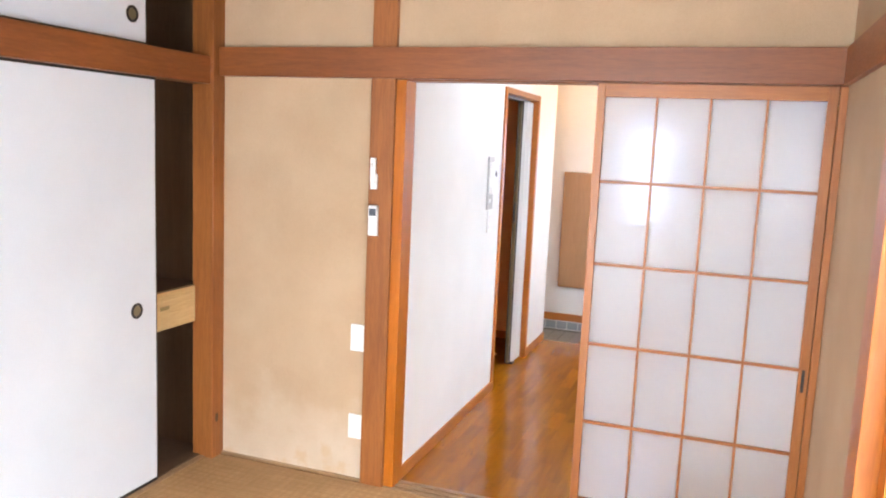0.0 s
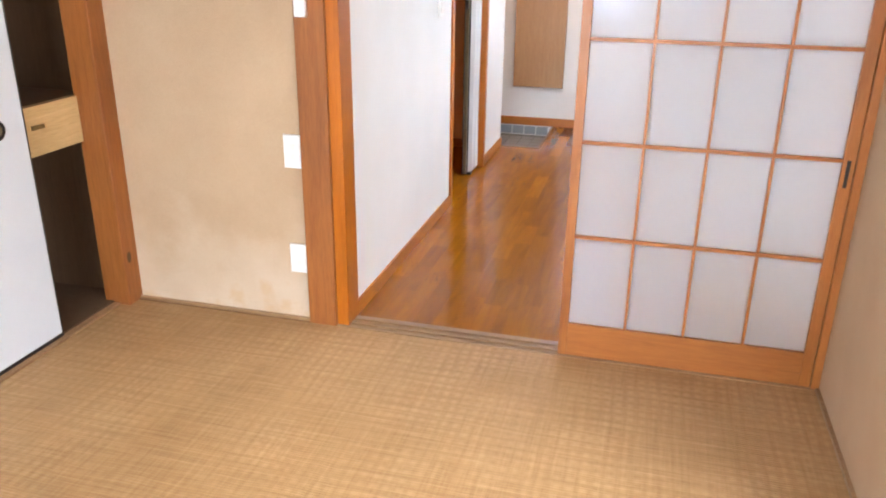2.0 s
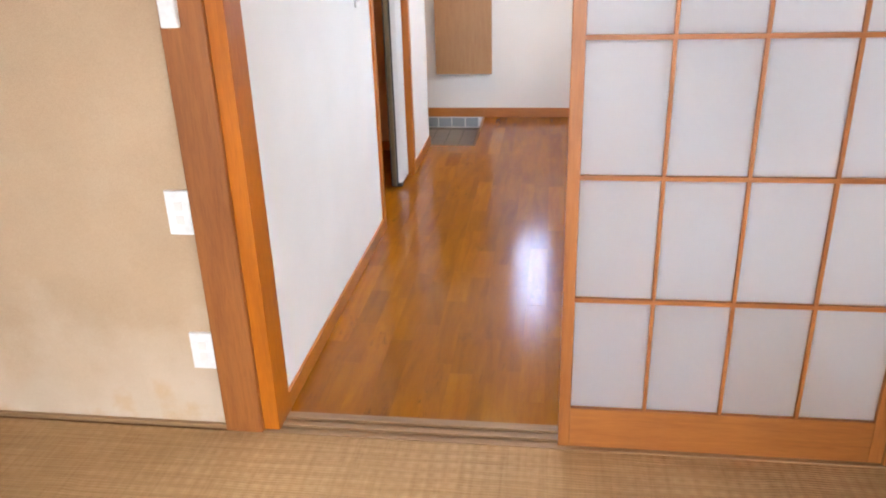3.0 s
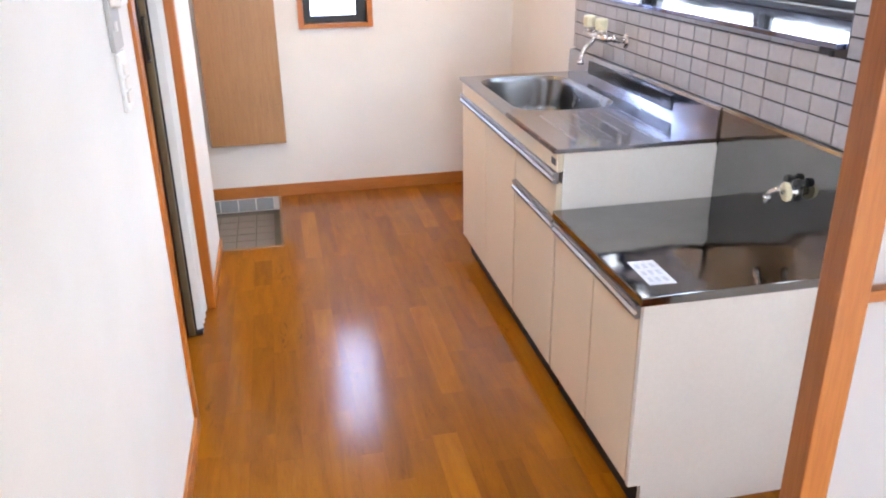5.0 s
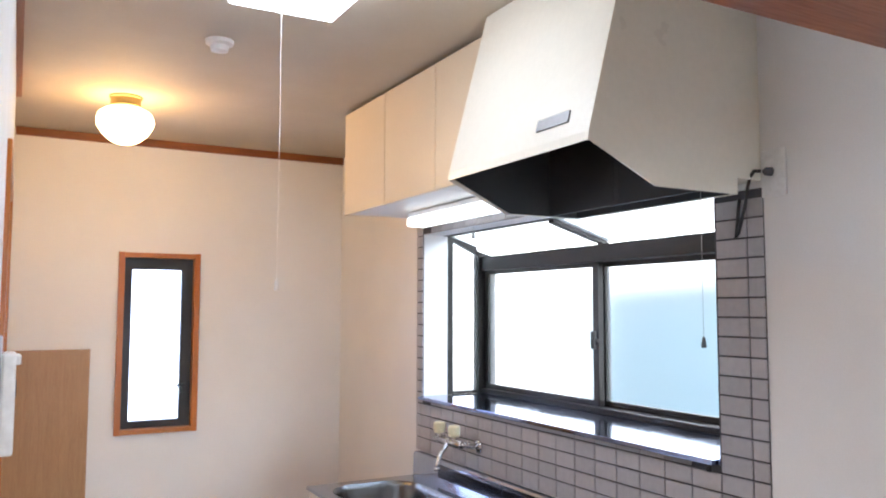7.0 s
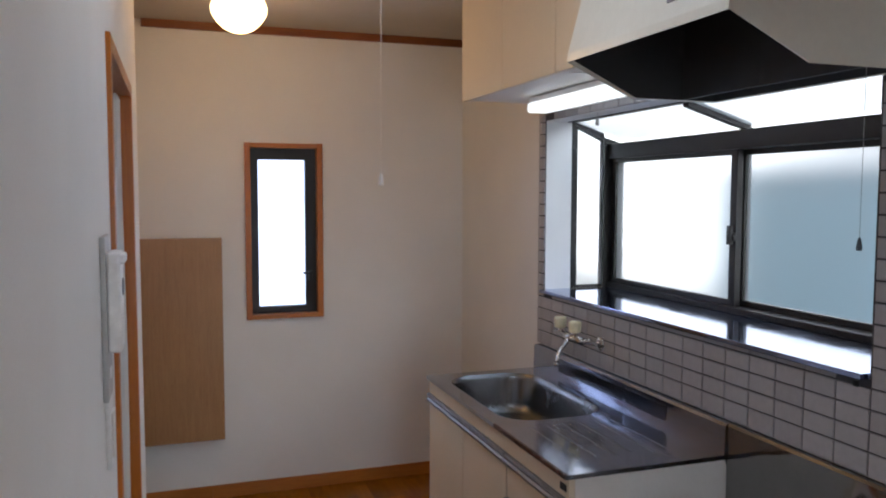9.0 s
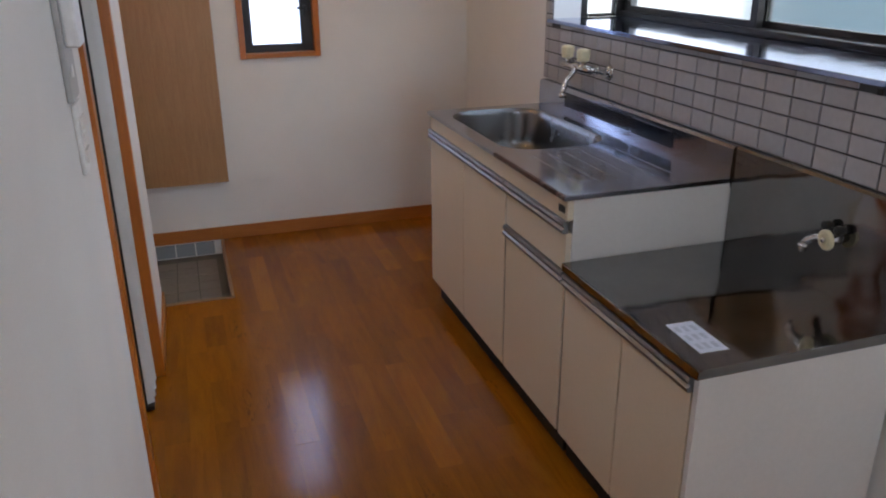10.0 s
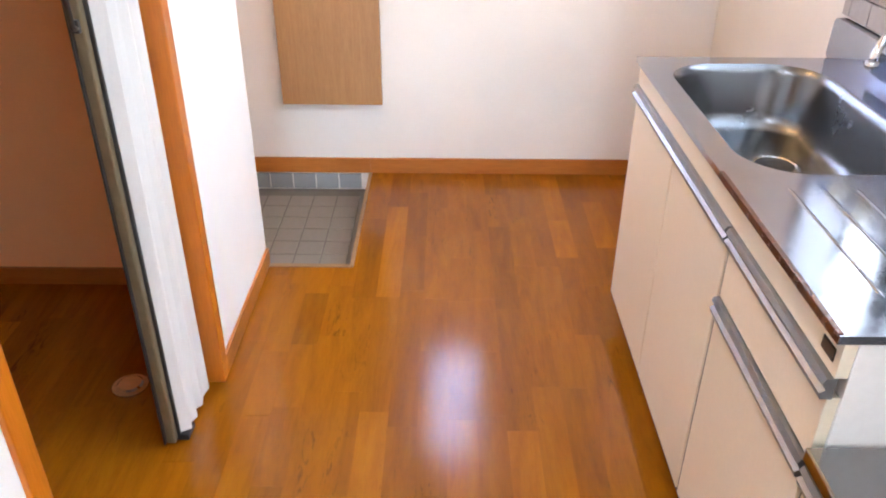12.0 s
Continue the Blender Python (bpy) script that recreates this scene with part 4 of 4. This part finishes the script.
B = [[vert(bm, (x, y, z)) for x, z in ins] for y in (ha + 0.0125, hb - 0.0125)]
for i in range(4):
    bm.faces.new((B[0][i], B[0][i + 1], B[1][i + 1], B[1][i]))
bm.faces.new(B[0])
bm.faces.new(B[1])
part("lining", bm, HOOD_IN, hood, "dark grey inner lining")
block("wall_mount", (1.6122, EAST - 0.001, ha + 0.02, hb - 0.02, 1.84, KC - 0.006), HOOD_PAINT, hood, "cream wall mount behind the hood")
block("filter_bar", (1.50, 1.515, 1.09, 1.11, 1.798, 1.99), HOOD_IN, hood, "dark filter bar")
blocks("filter", [(1.50, 1.51, ha + 0.013, 1.089, 1.798, 2.10), (1.50, 1.51, 1.111, hb - 0.013, 1.798, 2.10)], HOOD_IN, hood, "dark grease filter")
bm = bmesh.new()
extrude_y(bm, [(1.1737, 1.935), (1.1690, 1.9362), (1.1768, 1.9635), (1.1815, 1.962)], 0.880, 1.000)
part("name_plate", bm, ALU, hood, "small silver maker's plate")
# cable and outlet of the hood
plug = thing("hood_outlet", (EAST, 0.784, 1.86), "white wall outlet with the hood's dark plug", "outlet")
block("cover", (EAST - 0.008, EAST, 0.745, 0.815, 1.795, 1.912), WHITE_PL, plug, bevel=0.003)
bm = bmesh.new()
lathe(bm, (EAST - 0.008, 0.784, 1.856), (-1, 0.3, 0), [(0, 0.011), (0.016, 0.010), (0.022, 0.005)], 14)
part("plug", bm, SCREEN, plug, "dark round plug")
cab = thing("power_cable", (1.70, 0.86, 1.75), "thin dark power cable hanging from the hood", "cable")
bm = bmesh.new()
tube(bm, [(1.684, 0.792, 1.856), (1.678, 0.806, 1.858), (1.684, 0.824, 1.846), (1.694, 0.842, 1.820), (1.703, 0.856, 1.785), (1.706, 0.872, 1.745), (1.706, 0.884, 1.712), (1.706, 0.890, 1.700), (1.706, 0.886, 1.730), (1.706, 0.880, 1.780), (1.706, 0.876, 1.800)], 0.0045, 8)
part("cord", bm, DARK_PL, cab, smooth=True)


def pull_cord(x, y, z0, z1, label, knob):
    t = thing("pull_cord", (x, y, z1), label, "pull cord")
    bm = bmesh.new()
    tube(bm, [(x, y, z0), (x + 0.001, y, (z0 + z1) / 2), (x, y, z1)], 0.0007, 6)
    part("cord", bm, WHITE_PL if knob is WHITE_PL else GREY_PL, t)
    bm = bmesh.new()
    lathe(bm, (x, y, z0 + 0.004), (0, 0, -1), [(0, 0.002), (0.006, 0.004), (0.024, 0.0065), (0.028, 0.005)], 12)
    part("knob", bm, knob, t, "small pull knob")


pull_cord(1.60, 0.905, 1.452, KC - 0.019, "thin pull cord of the hood with dark knob", SCREEN)
pull_cord(0.672, 1.390, 1.590, KC - 0.086, "long white pull cord with knob under the ceiling light", WHITE_PL)
pull_cord(1.50, 1.84, 1.79, 1.875, "short pull cord under the cabinet light", GREY_PL)

under = thing("cabinet_light", (1.55, 2.12, 1.87), "lit white fluorescent lamp under the wall cabinet", "lamp")
block("housing", (1.535, 1.60, 1.818, 2.428, 1.900, 1.919), WHITE_PL, under, bevel=0.002)
block("diffuser", (1.525, 1.61, 1.822, 2.424, 1.862, 1.899), TUBE, under, "glowing white diffuser", 0.008)

ceil = thing("ceiling_light", (0.695, 1.165, KC), "lit rectangular fluorescent ceiling light", "ceiling light")
block("tray", (0.563, 0.828, 0.87, 1.46, KC - 0.02, KC - 0.001), WHITE_PL, ceil, bevel=0.002)
block("diffuser", (0.553, 0.838, 0.86, 1.47, KC - 0.085, KC - 0.021), TUBE_BRIGHT, ceil, "glowing white diffuser", 0.012)

globe = thing("globe_lamp", (0.475, 2.86, KC), "lit warm white glass globe on the ceiling", "ceiling lamp")
bm = bmesh.new()
lathe(bm, (0.475, 2.86, KC), (0, 0, -1), [(0, 0.064), (0.006, 0.064), (0.010, 0.058), (0.040, 0.058), (0.046, 0.052)], 32)
part("base", bm, BRASS, globe, "brass ceiling base", smooth=False)
bm = bmesh.new()
lathe(bm, (0.475, 2.86, KC), (0, 0, -1), [(0.046, 0.050), (0.052, 0.075), (0.068, 0.100), (0.095, 0.110), (0.122, 0.106), (0.152, 0.088), (0.178, 0.060), (0.192, 0.030), (0.197, 0.002)], 36)
g = part("glass_globe", bm, GLOBE, globe, "glowing glass globe", smooth=True)
g.visible_shadow = False

hook = thing("ceiling_rosette", (0.654, 2.0, KC), "small white ceiling rosette", "rosette")
bm = bmesh.new()
lathe(bm, (0.654, 2.0, KC), (0, 0, -1), [(0, 0.045), (0.012, 0.043), (0.018, 0.030), (0.034, 0.027), (0.036, 0.010)], 24)
part("base", bm, WHITE_PL, hook)


# ---- left side of the kitchen ----
def folding_door():
    t = thing("folding_door", (0.04, 2.16, 0.0), "white vinyl accordion door folded open", "folding door")
    pts = [(0.036, 2.066), (0.064, 2.080), (0.056, 2.104), (0.066, 2.124), (0.050, 2.146), (0.067, 2.168), (0.060, 2.200), (0.066, 2.232), (0.046, 2.256), (0.030, 2.279)]
    bm = bmesh.new()
    steps = 7
    grid = [[], []]
    for k in range(steps + 1):
        z = 0.022 + k / steps * 1.814
        for side, dy in ((0, 0.0), (1, 0.005)):
            grid[side].append([vert(bm, (x + 0.002 * math.sin(5.0 * z + 3.1 * i), y + dy + 0.002 * math.sin(3.7 * z + 1.9 * i), z)) for i, (x, y) in enumerate(pts)])
    n = len(pts)
    for k in range(steps):
        for side in (0, 1):
            lo, hi = grid[side][k], grid[side][k + 1]
            for i in range(n - 1):
                bm.faces.new((lo[i], lo[i + 1], hi[i + 1], hi[i]))
        for i in (0, n - 1):
            bm.faces.new((grid[0][k][i], grid[0][k + 1][i], grid[1][k + 1][i], grid[1][k][i]))
    for row in (0, steps):
        for i in range(n - 1):
            bm.faces.new((grid[0][row][i], grid[0][row][i + 1], grid[1][row][i + 1], grid[1][row][i]))
    part("pleats", bm, VINYL, t)
    lead = block("lead_post", (0.014, 0.036, 2.040, 2.060, 0.012, 1.838), OLIVE, t, "olive-brown metal lead post", 0.003)
    block("seal", (0.010, 0.0145, 2.032, 2.066, 0.014, 1.836), DARK_PL, lead, "dark rubber seal", 0.001)
    block("seal", (0.033, 0.042, 2.0605, 2.068, 0.014, 1.836), DARK_PL, lead, "dark rubber seal", 0.001)
    for z0 in (1.010, 1.130):
        block("handle_base", (0.020, 0.032, 2.028, 2.041, z0, z0 + 0.024), DARK_PL, lead, "dark handle base", 0.002)
    bm = bmesh.new()
    tube(bm, [(0.026, 2.036, 1.018), (0.028, 2.014, 1.024), (0.028, 2.010, 1.082), (0.028, 2.014, 1.140), (0.026, 2.036, 1.146)], 0.006, 8)
    part("handle", bm, DARK_PL, lead, "dark pull handle", smooth=True)
    block("foot_guide", (0.012, 0.062, 2.060, 2.110, 0.004, 0.020), DARK_PL, t, "black floor guide", 0.002)
    block("track", (-0.03, 0.03, 1.458, 2.285, 1.839, 1.852), ALU, t, "aluminium top track")


folding_door()

drain = thing("floor_drain", (-0.156, 2.265, 0.0), "round chrome floor drain cover in the washroom", "floor drain")
bm = bmesh.new()
lathe(bm, (-0.156, 2.265, 0.0), (0, 0, 1), [(0.0, 0.048), (0.005, 0.047), (0.008, 0.036), (0.012, 0.030), (0.014, 0.014)], 28)
part("cover", bm, CHROME, drain, smooth=False)

icom = thing("intercom", (WEST, 1.19, 1.16), "grey and white wall intercom with camera eye", "intercom")
back = block("back_plate", (WEST, WEST + 0.010, 1.140, 1.245, 1.165, 1.470), GREY_PL, icom, "grey wall plate", 0.003)
b = block("body", (WEST + 0.010, WEST + 0.034, 1.150, 1.240, 1.255, 1.440), WHITE_PL, icom, "white intercom body", 0.005)
block("rest_lip", (WEST + 0.010, WEST + 0.042, 1.160, 1.232, 1.418, 1.436), WHITE_PL, b, bevel=0.004)
bm = bmesh.new()
lathe(bm, (WEST + 0.034, 1.205, 1.372), (1, 0, 0), [(0, 0.017), (0.002, 0.016), (0.001, 0.010)], 20)
part("camera_eye", bm, DARK_PL, b, "black round eye")
bm = bmesh.new()
bx(bm, WEST + 0.010, WEST + 0.013, 1.170, 1.190, 1.205, 1.225)
part("call_button", bm, WHITE_PL, back, "small white button", 0.001)
sw = thing("light_switch", (WEST, 1.21, 1.03), "white plastic light switch plate", "light switch")
pl = block("plate", (WEST, WEST + 0.009, 1.170, 1.250, 1.030, 1.158), WHITE_PL, sw, bevel=0.003)
for i in range(3):
    block("rocker", (WEST + 0.009, WEST + 0.0135, 1.186, 1.234, 1.050 + i * 0.030, 1.074 + i * 0.030), SIDE_WHITE, pl, bevel=0.001)

board = thing("wall_board", (0.24, FAR - 0.02, 0.315), "oak-print board box hung on the white wall", "wall cabinet")
block("front", (0.040, 0.435, FAR - 0.052, FAR - 0.034, 0.315, 1.328), OAK_PANEL, board, bevel=0.001)
block("carcass", (0.046, 0.430, FAR - 0.034, FAR, 0.320, 1.323), PLY, board, "dark box behind the front")


# ---- pieces of floors and walls ----
def chamfered(name, axis, a, b, thick, c, material):
    """A slab with its face edges chamfered, face towards +z or -x, its corner at the origin."""
    me = bpy.data.meshes.new(name)
    lo = [(0, 0), (a, 0), (a, b), (0, b)]
    hi = [(c, c), (a - c, c), (a - c, b - c), (c, b - c)]
    if axis == "z":
        v = [(x, y, -thick) for x, y in lo] + [(x, y, -c) for x, y in lo] + [(x, y, 0) for x, y in hi]
        f = [(8, 9, 10, 11)]
        for i in range(4):
            j = (i + 1) % 4
            f += [(i, j, 4 + j, 4 + i), (4 + i, 4 + j, 8 + j, 8 + i)]
    else:
        v = [(thick, y, z) for y, z in lo] + [(c, y, z) for y, z in lo] + [(0, y, z) for y, z in hi]
        f = [(11, 10, 9, 8)]
        for i in range(4):
            j = (i + 1) % 4
            f += [(j, i, 4 + i, 4 + j), (4 + j, 4 + i, 8 + i, 8 + j)]
    me.from_pydata(v, [], f)
    me.materials.append(material)
    return me


def piece(name, me, at, parent):
    ob = new(name, me)
    ob.parent = parent
    ob.location = Vector(at) + HOME
    return ob


# wall tiles round the bay window
TW, TH, G = 0.1000, 0.0497, 0.0050
tiles = {}
rng = random.Random(5)
grout = blocks("grout", [(EAST - 0.003, EAST, 0.815, 2.700, 0.898, 1.1235), (EAST - 0.003, EAST, 0.815, 0.969, 1.1235, 1.822), (EAST - 0.003, EAST, 2.642, 2.700, 1.1235, 1.93), (EAST - 0.003, EAST, 0.969, 2.642, 1.857, 1.93)], GROUT, kitchen_east)
zt0 = 0.9060
for r in range(22):
    z0 = zt0 + r * TH
    for c in range(20):
        y0 = 0.763 + c * TW
        ya, yb = max(y0 + 0.0021, 0.816), min(y0 + TW - 0.0021, 2.699)
        za, zb = z0 + G / 2, min(z0 + TH - G / 2, 1.929)
        if r == 0:
            za = 0.8995
        if zb - za < 0.012:
            continue
        if za > 1.10 and za < 1.857:
            if yb <= 0.98:
                yb = min(yb, 0.968)
            elif ya < 0.968:
                yb = 0.968
            elif yb > 2.643 and zb < 1.93:
                ya = max(ya, 2.643)
            else:
                if zb <= 1.857 and za >= 1.1235:
                    continue
                if za < 1.1235:
                    zb = min(zb, 1.1225)
                elif zb > 1.87:
                    za = 1.858
                else:
                    continue
        if yb < 0.975 and zb > 1.823:
            continue
        if yb - ya < 0.01 or zb - za < 0.01:
            continue
        key = (round(yb - ya, 4), round(zb - za, 4))
        if key not in tiles:
            tiles[key] = chamfered("tile", "x", key[0], key[1], 0.004, 0.0012, TILE)
        piece("tile", tiles[key], (EAST - 0.0072 + rng.uniform(-0.0003, 0.0003), ya, za), kitchen_east)

# entry tiles
et = chamfered("entry_tile", "z", 0.0915, 0.0915, 0.01, 0.0015, STONE_TILE)
for i in range(13):
    for j in range(8):
        if 2.916 + j * 0.0975 + 0.0915 > FAR - 0.008:
            continue
        piece("entry_tile", et, (0.239 - i * 0.0975, 2.916 + j * 0.0975, -0.079 + rng.uniform(-0.0006, 0.0006)), entry)
rt = bpy.data.meshes.new("riser_tile")
rt.from_pydata([(0, 0, 0), (0.0915, 0, 0), (0.0915, 0, 0.066), (0, 0, 0.066), (0, 0.008, 0), (0.0915, 0.008, 0), (0.0915, 0.008, 0.066), (0, 0.008, 0.066)], [], [(0, 1, 2, 3), (0, 4, 5, 1), (3, 2, 6, 7), (0, 3, 7, 4), (1, 5, 6, 2)])
rt.materials.append(BLUE_TILE)
for i in range(12):
    piece("riser_tile", rt, (0.239 - i * 0.0975, FAR - 0.008, -0.074), entry)

# oak strips, each its own piece
PW = 0.0757
strips = {}
rng = random.Random(11)
for r in range(-26, 16):
    x0 = 0.697 + (r - 1) * PW
    if x0 > EAST - 0.01 or x0 < -1.2:
        continue
    xw = min(PW, EAST - x0)
    start, stop = -0.024, FAR - 0.001
    if x0 + xw <= 0.377:
        stop = 2.888
    if x0 + xw <= WEST:
        start, stop = 1.2, 2.78
    y = start - rng.uniform(0.0, 0.45)
    while y < stop:
        length = rng.choice((0.27, 0.36, 0.45, 0.54, 0.63))
        a, b = max(y, start), min(y + length, stop)
        y += length
        if b - a < 0.02:
            continue
        spans = [(x0, xw, a, b)]
        if x0 < 0.379 < x0 + xw and b > 2.888:      # cut round the sunken entry
            spans = [(x0, xw, a, 2.888), (0.379, x0 + xw - 0.379, max(a, 2.888), b)]
        for xs, w, p, q in spans:
            if q - p < 0.02:
                continue
            key = (round(w, 3), round(q - p, 3))
            if key not in strips:
                strips[key] = chamfered("floor_strip", "z", key[0] - 0.0003, key[1] - 0.0003, 0.012, 0.0002, FLOORING)
            piece("floor_strip", strips[key], (xs, p, rng.uniform(-0.0003, 0.0)), kitchen_floor)
